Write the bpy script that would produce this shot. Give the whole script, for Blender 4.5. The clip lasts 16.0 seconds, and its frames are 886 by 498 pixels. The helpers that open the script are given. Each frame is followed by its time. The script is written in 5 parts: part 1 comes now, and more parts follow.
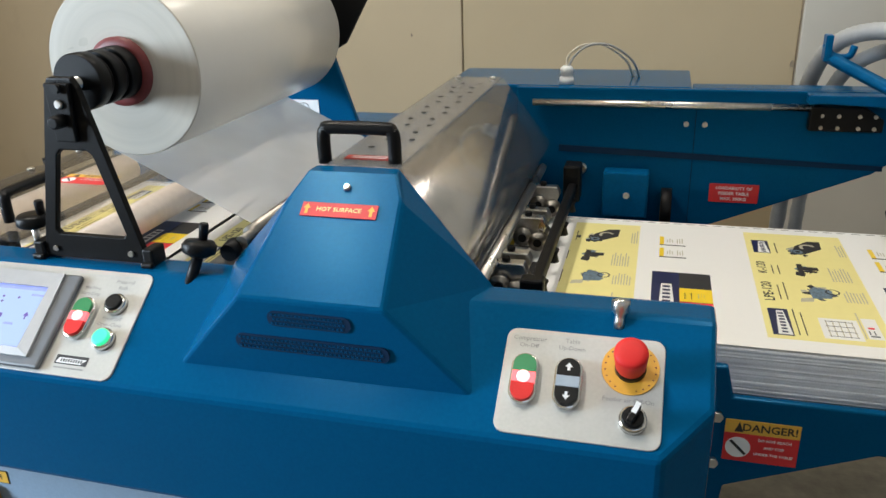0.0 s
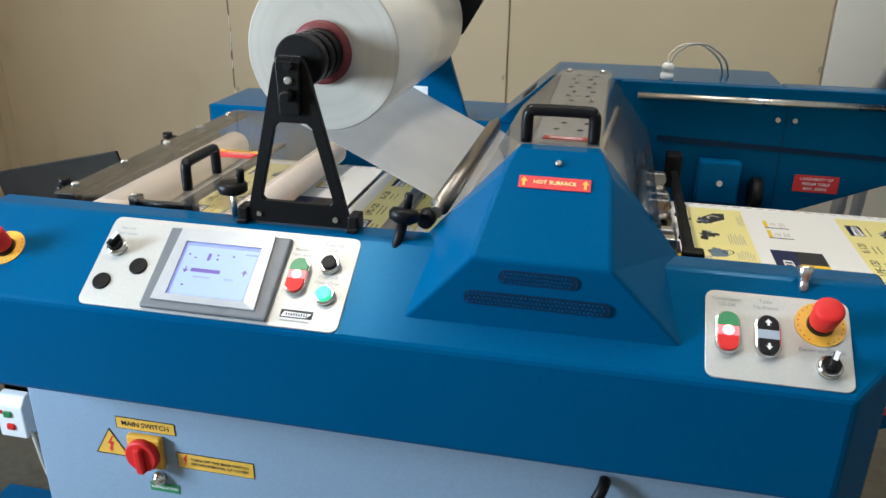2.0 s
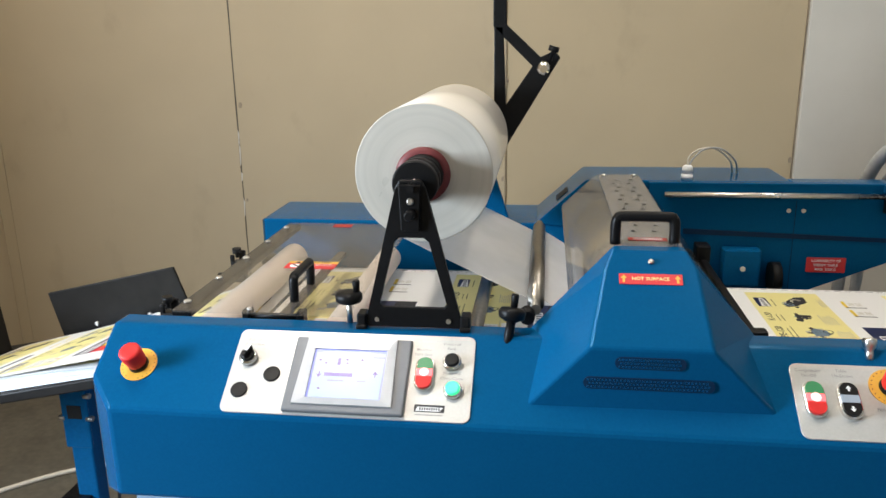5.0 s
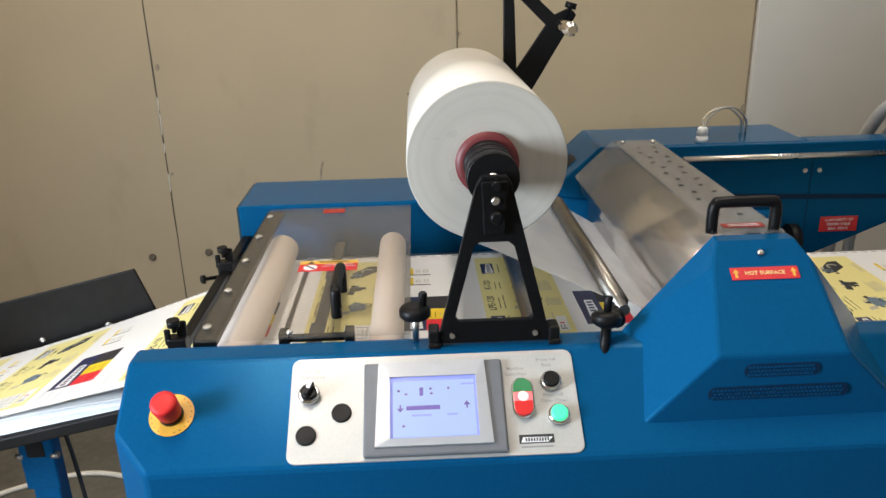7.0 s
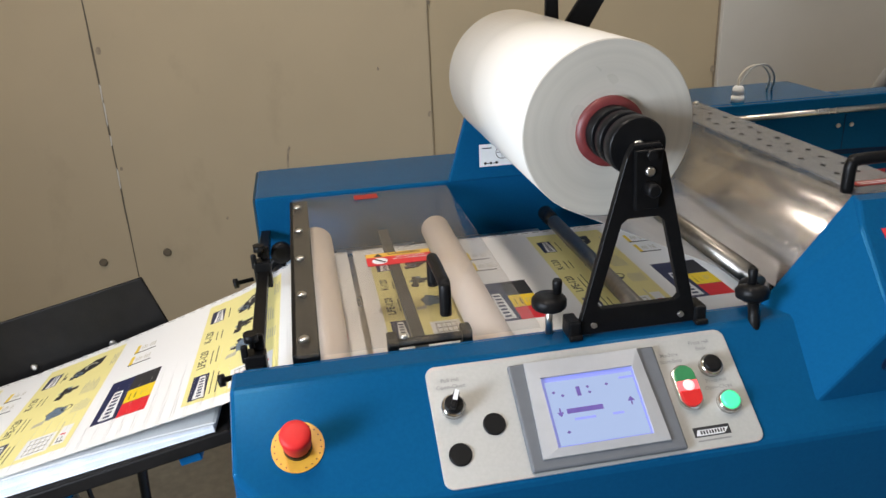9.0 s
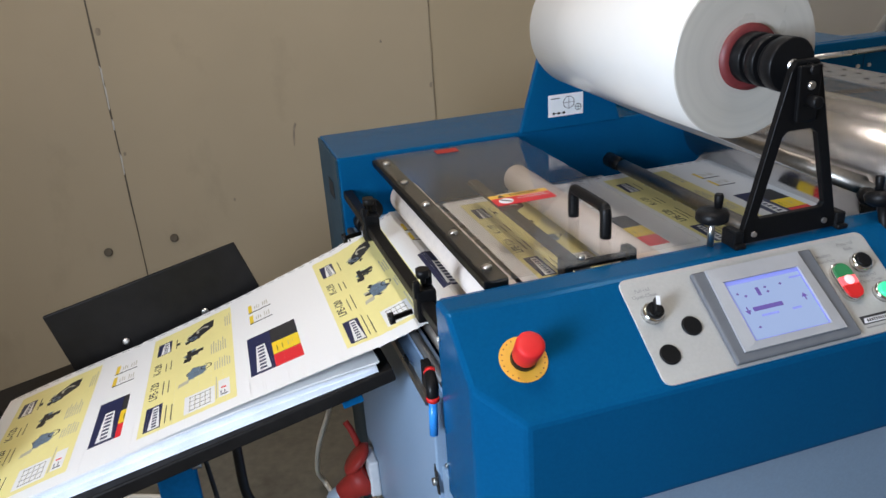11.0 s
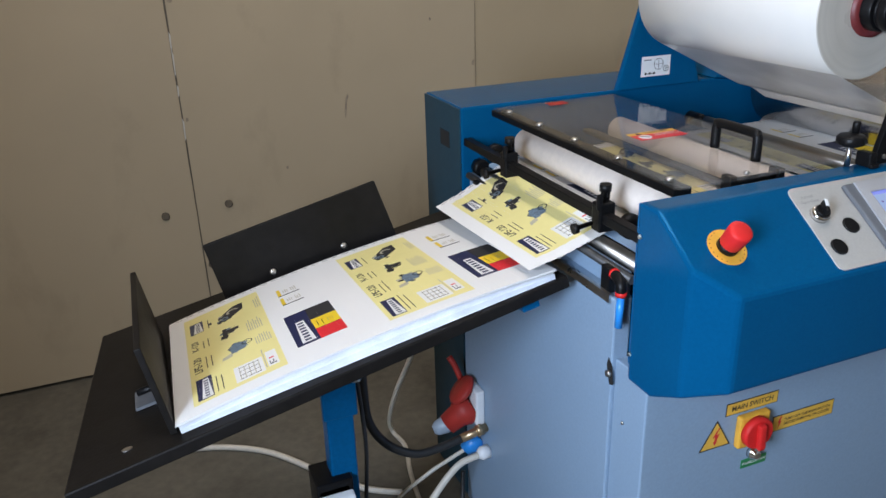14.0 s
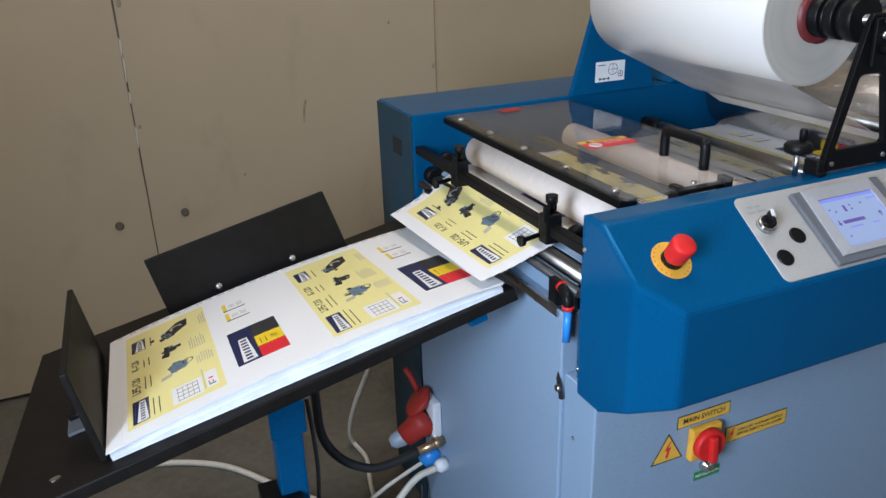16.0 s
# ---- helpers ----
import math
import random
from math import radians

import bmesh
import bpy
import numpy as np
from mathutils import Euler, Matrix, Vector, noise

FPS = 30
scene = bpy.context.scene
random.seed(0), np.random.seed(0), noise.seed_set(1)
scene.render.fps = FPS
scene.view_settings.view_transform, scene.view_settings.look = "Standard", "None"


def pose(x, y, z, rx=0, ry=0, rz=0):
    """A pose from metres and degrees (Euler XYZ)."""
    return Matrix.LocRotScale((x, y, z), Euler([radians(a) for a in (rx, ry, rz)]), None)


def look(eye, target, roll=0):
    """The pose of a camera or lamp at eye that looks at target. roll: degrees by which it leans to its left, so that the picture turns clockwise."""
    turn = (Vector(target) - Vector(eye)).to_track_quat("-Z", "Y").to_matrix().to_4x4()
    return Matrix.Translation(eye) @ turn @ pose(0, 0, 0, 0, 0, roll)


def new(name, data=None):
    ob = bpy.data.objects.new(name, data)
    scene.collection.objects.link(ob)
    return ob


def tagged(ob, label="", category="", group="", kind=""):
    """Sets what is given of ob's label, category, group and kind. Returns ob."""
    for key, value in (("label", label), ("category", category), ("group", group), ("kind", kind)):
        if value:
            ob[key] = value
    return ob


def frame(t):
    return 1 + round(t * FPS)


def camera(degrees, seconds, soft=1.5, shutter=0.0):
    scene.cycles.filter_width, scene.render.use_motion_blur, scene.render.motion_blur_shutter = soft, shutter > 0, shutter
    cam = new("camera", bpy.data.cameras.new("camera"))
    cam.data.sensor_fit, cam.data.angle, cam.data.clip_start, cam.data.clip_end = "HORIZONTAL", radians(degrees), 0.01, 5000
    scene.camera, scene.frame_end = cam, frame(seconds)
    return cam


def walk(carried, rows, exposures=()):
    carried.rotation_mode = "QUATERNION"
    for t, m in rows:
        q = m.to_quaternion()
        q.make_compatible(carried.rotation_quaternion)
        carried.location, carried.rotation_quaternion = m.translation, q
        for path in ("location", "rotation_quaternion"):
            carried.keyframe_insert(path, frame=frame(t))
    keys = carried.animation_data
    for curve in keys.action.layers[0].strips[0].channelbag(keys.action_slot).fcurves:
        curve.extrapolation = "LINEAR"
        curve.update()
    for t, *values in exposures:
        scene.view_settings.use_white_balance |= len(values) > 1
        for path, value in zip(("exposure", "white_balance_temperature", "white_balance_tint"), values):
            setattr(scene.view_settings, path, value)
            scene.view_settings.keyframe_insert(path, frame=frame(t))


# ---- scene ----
cam = camera(59.5, 16.0)
PATH = [
    (0, (0.866, -0.753, 1.414), (0.358, 1.032, 0.668), -1.9),
    (0.5, (0.786, -0.768, 1.409), (0.24, 1.008, 0.669), -1.4),
    (1, (0.692, -0.796, 1.407), (0.154, 0.976, 0.652), -1.0),
    (1.5, (0.652, -0.847, 1.418), (0.176, 0.94, 0.657), -0.0),
    (2, (0.577, -0.945, 1.428), (0.195, 0.865, 0.667), 0.9),
    (2.5, (0.502, -1.03, 1.433), (0.204, 0.798, 0.678), 0.5),
    (3, (0.469, -1.088, 1.455), (0.246, 0.774, 0.76), 0.2),
    (3.5, (0.455, -1.13, 1.468), (0.284, 0.774, 0.88), 0.4),
    (4, (0.421, -1.153, 1.475), (0.207, 0.754, 0.91), -0.2),
    (4.5, (0.386, -1.151, 1.477), (0.141, 0.758, 0.934), -0.5),
    (4.7, (0.375, -1.142, 1.480), (0.114, 0.769, 0.950), -0.9),
    (6.8, (0.098, -0.934, 1.529), (0.092, 0.950, 0.857), -1.0),
    (7, (0.049, -0.937, 1.528), (0.104, 0.943, 0.846), -1.5),
    (7.5, (-0.043, -0.933, 1.522), (0.075, 0.939, 0.829), -1.7),
    (8, (-0.114, -0.876, 1.508), (0.07, 0.983, 0.796), -2.3),
    (8.5, (-0.173, -0.806, 1.499), (0.076, 1.043, 0.78), -2.4),
    (9, (-0.245, -0.779, 1.501), (0.069, 1.052, 0.76), -2.7),
    (9.5, (-0.36, -0.804, 1.487), (0.017, 1.009, 0.731), -3.1),
    (9.7, (-0.409, -0.817, 1.483), (-0.006, 0.985, 0.715), -3.5),
    (11.8, (-0.739, -0.741, 1.434), (-0.117, 1.001, 0.675), -2.9),
    (12, (-0.789, -0.75, 1.429), (-0.134, 0.982, 0.673), -2.7),
    (12.5, (-0.913, -0.782, 1.431), (-0.178, 0.918, 0.678), -3.2),
    (13, (-0.984, -0.811, 1.42), (-0.204, 0.872, 0.674), -2.6),
    (13.5, (-1.024, -0.82, 1.411), (-0.314, 0.888, 0.65), -2.8),
    (14, (-1.037, -0.813, 1.402), (-0.355, 0.905, 0.638), -1.8),
    (14.5, (-1.032, -0.808, 1.404), (-0.349, 0.907, 0.635), -1.4),
    (15, (-1.028, -0.806, 1.405), (-0.336, 0.905, 0.635), -1.3),
    (15.5, (-1.021, -0.805, 1.404), (-0.315, 0.901, 0.636), -1.2),
    (16, (-0.974, -0.798, 1.409), (-0.236, 0.896, 0.643), -1.8),
]
walk(cam, [(t, look(eye, target, roll)) for t, eye, target, roll in PATH],
     exposures=[(0, 0.10, 6500, 13), (0.7, 0.10, 6300, 12), (1.8, 0.12, 6300, 12), (3.0, 0.16, 6450, 14), (4.7, 0.12, 6600, 15), (7.0, -0.12, 6720, 17), (9.0, -0.35, 6800, 19), (12.0, -0.62, 6280, 20), (16.0, -0.64, 6280, 20)])


# ---------------------------------------------------------------- light
world = bpy.data.worlds.new("world")
scene.world = world
world.use_nodes = True
_n = world.node_tree.nodes
_sky = _n.new("ShaderNodeTexSky")
_sky.sky_type, _sky.sun_disc = "NISHITA", False
_sky.sun_elevation, _sky.sun_rotation = radians(40), radians(12)
world.node_tree.links.new(_sky.outputs[0], _n["Background"].inputs[0])
_n["Background"].inputs[1].default_value = 0.12


def area(name, m, sx, sy, power, colour):
    d = bpy.data.lights.new(name, "AREA")
    d.shape, d.size, d.size_y, d.energy, d.color = "RECTANGLE", sx, sy, power, colour
    ob = new(name, d)
    ob.matrix_world = m
    return ob


sun = bpy.data.lights.new("sun", "SUN")
sun.energy, sun.angle, sun.color = 2.0, radians(0.6), (1.0, 0.93, 0.82)
new("sun", sun).matrix_world = look((2, 9, 8), (0, 0, 0))
# daylight from the unseen west window; added fill from the south; added ceiling light
area("west_daylight", pose(-1.97, -1.05, 1.52, 90, 0, -90), 0.70, 0.85, 138, (0.70, 0.87, 1.0))
# Weak fill lamp added in the unseen south opening.
area("south_fill", pose(2.2, -3.62, 2.9, 90, 0, 0), 2.6, 1.6, 9, (0.80, 0.92, 1.0))
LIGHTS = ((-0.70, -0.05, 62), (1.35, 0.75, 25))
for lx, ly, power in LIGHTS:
    area("ceiling_fill", pose(lx, ly, 4.02, 0, 0, 0), 0.26, 1.4, power, (1.0, 0.95, 0.82))


# ---------------------------------------------------------------- materials
def mat(name, colour, rough=0.5, metal=0.0, vary=0.12, grain=60, stain=4, bump=0.0, bump_scale=300, coat=0.0, spec=0.5, tint=(1, 1, 1)):
    m = bpy.data.materials.new(name)
    m.use_nodes = True
    t = m.node_tree
    b = t.nodes["Principled BSDF"]
    b.inputs["Metallic"].default_value = metal
    b.inputs["Coat Weight"].default_value = coat
    b.inputs["Specular IOR Level"].default_value = spec
    b.inputs["Specular Tint"].default_value = (*tint, 1)
    b.inputs["Coat Roughness"].default_value = 0.12
    co = t.nodes.new("ShaderNodeTexCoord")
    n1, n2 = t.nodes.new("ShaderNodeTexNoise"), t.nodes.new("ShaderNodeTexNoise")
    n1.inputs["Scale"].default_value, n2.inputs["Scale"].default_value = grain, stain
    n1.inputs["Detail"].default_value, n2.inputs["Detail"].default_value = 4, 5
    for n in (n1, n2):
        t.links.new(co.outputs["Object"], n.inputs["Vector"])
    add = t.nodes.new("ShaderNodeMath")
    add.operation = "ADD"
    t.links.new(n1.outputs["Fac"], add.inputs[0])
    t.links.new(n2.outputs["Fac"], add.inputs[1])
    ramp = t.nodes.new("ShaderNodeMapRange")
    ramp.inputs["From Min"].default_value, ramp.inputs["From Max"].default_value = 0.7, 1.3
    ramp.inputs["To Min"].default_value, ramp.inputs["To Max"].default_value = 1 - vary, 1 + vary
    t.links.new(add.outputs[0], ramp.inputs["Value"])
    mul = t.nodes.new("ShaderNodeVectorMath")
    mul.operation = "SCALE"
    mul.inputs[0].default_value = colour[:3]
    t.links.new(ramp.outputs[0], mul.inputs["Scale"])
    t.links.new(mul.outputs[0], b.inputs["Base Color"])
    rr = t.nodes.new("ShaderNodeMapRange")
    rr.inputs["From Min"].default_value, rr.inputs["From Max"].default_value = 0.3, 0.7
    rr.inputs["To Min"].default_value, rr.inputs["To Max"].default_value = max(0.02, rough * 0.82), min(1.0, rough * 1.2)
    t.links.new(n2.outputs["Fac"], rr.inputs["Value"])
    t.links.new(rr.outputs[0], b.inputs["Roughness"])
    if bump:
        n3, bp = t.nodes.new("ShaderNodeTexNoise"), t.nodes.new("ShaderNodeBump")
        n3.inputs["Scale"].default_value, n3.inputs["Detail"].default_value = bump_scale, 3
        bp.inputs["Strength"].default_value, bp.inputs["Distance"].default_value = bump, 0.002
        t.links.new(co.outputs["Object"], n3.inputs["Vector"])
        t.links.new(n3.outputs["Fac"], bp.inputs["Height"])
        t.links.new(bp.outputs[0], b.inputs["Normal"])
    return m


def glow(name, colour, strength, base=None):
    m = mat(name, base or colour, 0.35, vary=0.03)
    b = m.node_tree.nodes["Principled BSDF"]
    b.inputs["Emission Color"].default_value = (*colour, 1)
    b.inputs["Emission Strength"].default_value = strength
    return m


def clear(name, tint, gloss=0.06, haze=0.0, haze_colour=(0.8, 0.8, 0.8), mirror=0.03):
    """A thin clear or milky sheet: light passes straight, part is scattered, the rest is mirrored."""
    m = bpy.data.materials.new(name)
    m.use_nodes = True
    t = m.node_tree
    t.nodes.remove(t.nodes["Principled BSDF"])
    out = t.nodes["Material Output"]
    tr, gl, df, fr = (t.nodes.new(k) for k in ("ShaderNodeBsdfTransparent", "ShaderNodeBsdfGlossy", "ShaderNodeBsdfDiffuse", "ShaderNodeLayerWeight"))
    pw, am = t.nodes.new("ShaderNodeMath"), t.nodes.new("ShaderNodeMath")
    pw.operation, am.operation = "POWER", "MULTIPLY_ADD"
    pw.inputs[1].default_value, am.inputs[1].default_value, am.inputs[2].default_value = 4.0, 0.55, mirror
    tl = t.nodes.new("ShaderNodeBsdfTranslucent")
    tr.inputs[0].default_value = (*tint, 1)
    gl.inputs["Roughness"].default_value = gloss
    df.inputs[0].default_value = tl.inputs[0].default_value = (*haze_colour, 1)
    t.links.new(fr.outputs["Facing"], pw.inputs[0])
    t.links.new(pw.outputs[0], am.inputs[0])
    co, ns, mr = t.nodes.new("ShaderNodeTexCoord"), t.nodes.new("ShaderNodeTexNoise"), t.nodes.new("ShaderNodeMapRange")
    ns.inputs["Scale"].default_value = 9
    mr.inputs["To Min"].default_value, mr.inputs["To Max"].default_value = haze * 0.8, haze * 1.2
    t.links.new(co.outputs["Object"], ns.inputs["Vector"])
    t.links.new(ns.outputs["Fac"], mr.inputs["Value"])
    both, mix1, mix2 = (t.nodes.new("ShaderNodeMixShader") for _ in range(3))
    t.links.new(df.outputs[0], both.inputs[1])
    t.links.new(tl.outputs[0], both.inputs[2])
    t.links.new(mr.outputs[0], mix1.inputs[0])
    t.links.new(tr.outputs[0], mix1.inputs[1])
    t.links.new(both.outputs[0], mix1.inputs[2])
    t.links.new(am.outputs[0], mix2.inputs[0])
    t.links.new(mix1.outputs[0], mix2.inputs[1])
    t.links.new(gl.outputs[0], mix2.inputs[2])
    t.links.new(mix2.outputs[0], out.inputs[0])
    return m


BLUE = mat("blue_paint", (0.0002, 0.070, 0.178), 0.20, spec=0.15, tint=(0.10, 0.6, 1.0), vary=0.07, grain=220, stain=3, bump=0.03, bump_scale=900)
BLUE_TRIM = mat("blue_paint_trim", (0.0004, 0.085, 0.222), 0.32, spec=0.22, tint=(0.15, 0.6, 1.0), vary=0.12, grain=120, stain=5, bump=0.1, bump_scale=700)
GREY = mat("grey_paint", (0.235, 0.335, 0.455), 0.42, vary=0.06, grain=200, stain=2, bump=0.12, bump_scale=800)
BLACK = mat("black_steel", (0.005, 0.005, 0.0055), 0.42, spec=0.16, vary=0.25, grain=90, stain=6, bump=0.1, bump_scale=500)
PLASTIC = mat("black_plastic", (0.006, 0.006, 0.0065), 0.40, spec=0.18, vary=0.2, grain=150, stain=8, bump=0.15, bump_scale=900)
TEAL = mat("dark_teal", (0.012, 0.045, 0.068), 0.5, spec=0.3, vary=0.12)
SLOT_SHADE = mat("slot_shade", (0.001, 0.02, 0.06), 0.7, spec=0.2, vary=0.1)
GUIDE = mat("guide_roller_steel", (0.27, 0.25, 0.225), 0.36, 1.0, vary=0.12, grain=120, stain=12)
BOARD = mat("black_board", (0.009, 0.008, 0.0075), 0.5, spec=0.16, vary=0.3, grain=40, stain=3, bump=0.15, bump_scale=200)
STEEL = mat("zinc_steel", (0.62, 0.6, 0.57), 0.3, 1.0, vary=0.15, grain=200, stain=15)
CHROME = mat("chrome", (0.72, 0.7, 0.67), 0.16, 1.0, vary=0.08, grain=80, stain=8)
DRUM = mat("film_on_drum", (0.68, 0.66, 0.65), 0.26, 1.0, vary=0.03, grain=60, stain=1.5)
DARK_ROLL = mat("dark_roller", (0.05, 0.05, 0.05), 0.45, 0.3, vary=0.1)
# Near-black for uncut holes and slots: their inner shade is put into the colour.
HOLE_SHADE = mat("hole_shade", (0.01, 0.01, 0.01), 0.9, vary=0.1)
RUBBER = mat("cream_rubber", (0.78, 0.68, 0.60), 0.6, vary=0.06, grain=80, stain=5, bump=0.1, bump_scale=400)
WALL = mat("beige_wall", (0.405, 0.324, 0.212), 0.75, vary=0.05, grain=2.5, stain=0.8, bump=0.06, bump_scale=40)
WALL_LIGHT = mat("pale_wall", (0.52, 0.49, 0.43), 0.75, vary=0.05, grain=5, stain=0.9, bump=0.06, bump_scale=40)
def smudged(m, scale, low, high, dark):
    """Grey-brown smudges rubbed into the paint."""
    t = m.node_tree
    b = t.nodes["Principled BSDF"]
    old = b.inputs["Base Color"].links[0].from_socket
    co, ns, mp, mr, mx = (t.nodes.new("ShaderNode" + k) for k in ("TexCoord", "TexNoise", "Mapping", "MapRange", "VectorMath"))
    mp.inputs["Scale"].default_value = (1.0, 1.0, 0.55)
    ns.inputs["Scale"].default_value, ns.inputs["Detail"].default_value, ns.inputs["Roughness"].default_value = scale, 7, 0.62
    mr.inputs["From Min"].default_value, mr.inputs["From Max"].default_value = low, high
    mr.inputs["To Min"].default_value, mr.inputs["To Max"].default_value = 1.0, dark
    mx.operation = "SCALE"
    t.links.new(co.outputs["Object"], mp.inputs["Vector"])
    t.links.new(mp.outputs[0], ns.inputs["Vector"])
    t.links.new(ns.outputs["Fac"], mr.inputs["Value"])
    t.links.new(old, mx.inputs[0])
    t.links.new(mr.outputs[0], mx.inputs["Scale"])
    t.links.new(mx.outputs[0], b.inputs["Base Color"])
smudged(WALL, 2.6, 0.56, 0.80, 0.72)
WALL_OCHRE = mat("ochre_wall", (0.395, 0.312, 0.196), 0.75, vary=0.05, grain=2.5, stain=0.8, bump=0.06, bump_scale=40)
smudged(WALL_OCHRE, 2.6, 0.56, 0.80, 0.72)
SCUFF = mat("wall_scuff", (0.27, 0.215, 0.15), 0.8, vary=0.3, grain=60, stain=20)
JOINT_PALE = mat("pale_joint_filler", (0.30, 0.24, 0.16), 0.8, vary=0.2, grain=40, stain=6)
JOINT = mat("joint_filler", (0.10, 0.08, 0.055), 0.8, vary=0.3, grain=40, stain=6)
FLOOR = mat("concrete_floor", (0.112, 0.102, 0.080), 0.6, vary=0.22, grain=35, stain=2.2, bump=0.3, bump_scale=120)
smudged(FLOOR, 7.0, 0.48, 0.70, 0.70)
CEIL = mat("ceiling_paint", (0.6, 0.58, 0.53), 0.85, vary=0.06)
PLATE = mat("silver_plate", (0.46, 0.46, 0.44), 0.42, 0.25, vary=0.05, grain=250, stain=4)
KEY_GREY = mat("grey_key", (0.30, 0.36, 0.43), 0.4, vary=0.05)
BEZEL = mat("silver_bezel", (0.42, 0.43, 0.45), 0.38, 0.2, vary=0.05)
SLATE = mat("slate_plastic", (0.12, 0.13, 0.145), 0.45, vary=0.08)
RED = mat("red_plastic", (0.62, 0.02, 0.018), 0.5, vary=0.07, spec=0.3)
PLUG_RED = mat("plug_red", (0.36, 0.030, 0.022), 0.5, vary=0.12, spec=0.3)
RED_SIGN = mat("red_sign", (0.60, 0.025, 0.03), 0.45, vary=0.06)
AMBER = mat("amber_sign", (0.72, 0.42, 0.06), 0.45, vary=0.08)
YELLOW = mat("yellow_plastic", (0.70, 0.36, 0.04), 0.42, vary=0.1)
GREEN = mat("green_plastic", (0.02, 0.20, 0.07), 0.4, vary=0.08)
LABEL = mat("white_label", (0.74, 0.76, 0.78), 0.5, vary=0.04)
INK = mat("black_ink", (0.02, 0.02, 0.022), 0.6, vary=0.1)
GREY_INK = mat("grey_ink", (0.26, 0.26, 0.26), 0.6, vary=0.1)
CABLE_W = mat("pale_cable", (0.62, 0.58, 0.5), 0.5, vary=0.08)
CABLE_B = mat("black_cable", (0.02, 0.02, 0.02), 0.45, vary=0.15)
HOSE = mat("grey_hose", (0.36, 0.37, 0.38), 0.45, vary=0.1)
BLUE_TUBE = mat("blue_tube", (0.02, 0.25, 0.7), 0.35, vary=0.05)
RED_CORE = mat("red_core", (0.15, 0.022, 0.022), 0.5, vary=0.2, grain=120)
PAPER = mat("coated_paper", (0.80, 0.80, 0.79), 0.38, vary=0.015, grain=300, stain=8)
PAPER_EDGE = mat("paper_edges", (0.78, 0.81, 0.86), 0.7, vary=0.12, grain=600, stain=30)
P_YELLOW = mat("print_pale_yellow", (0.80, 0.72, 0.30), 0.38, vary=0.02)
P_NAVY = mat("print_navy", (0.012, 0.018, 0.07), 0.38, vary=0.05)
P_GOLD = mat("print_gold", (0.82, 0.58, 0.02), 0.38, vary=0.03)
P_RED = mat("print_red", (0.70, 0.02, 0.03), 0.38, vary=0.03)
P_GREY = mat("print_grey", (0.46, 0.43, 0.33), 0.4, vary=0.1)
P_DARK = mat("print_dark", (0.05, 0.06, 0.075), 0.4, vary=0.5, grain=300, stain=120)
P_STEEL = mat("print_steel", (0.12, 0.18, 0.24), 0.4, vary=0.5, grain=300, stain=120)
SCREEN = glow("lcd_screen", (0.44, 0.62, 0.95), 0.95, (0.05, 0.06, 0.08))
SCREEN_INK = glow("lcd_ink", (0.12, 0.08, 0.30), 0.3)
SCREEN_EDGE = glow("lcd_border", (0.20, 0.24, 0.62), 0.6)
LAMP_RED = glow("red_lamp", (1.0, 0.16, 0.18), 1.5, (0.7, 0.05, 0.05))
LAMP_CORE = glow("lamp_core", (1.0, 0.66, 0.66), 1.3, (0.8, 0.3, 0.3))
LAMP_GREEN = glow("green_lamp", (0.02, 0.78, 0.28), 1.1, (0.03, 0.6, 0.3))
CLEAR = clear("clear_polycarbonate", (0.985, 0.98, 0.975), 0.04, 0.035, (0.7, 0.68, 0.64), 0.05)
FROST = clear("scuffed_polycarbonate", (0.85, 0.85, 0.85), 0.2, 0.26, (0.55, 0.56, 0.58))
FILM = clear("milky_film", (0.95, 0.95, 0.95), 0.12, 0.62, (0.95, 0.95, 0.95))


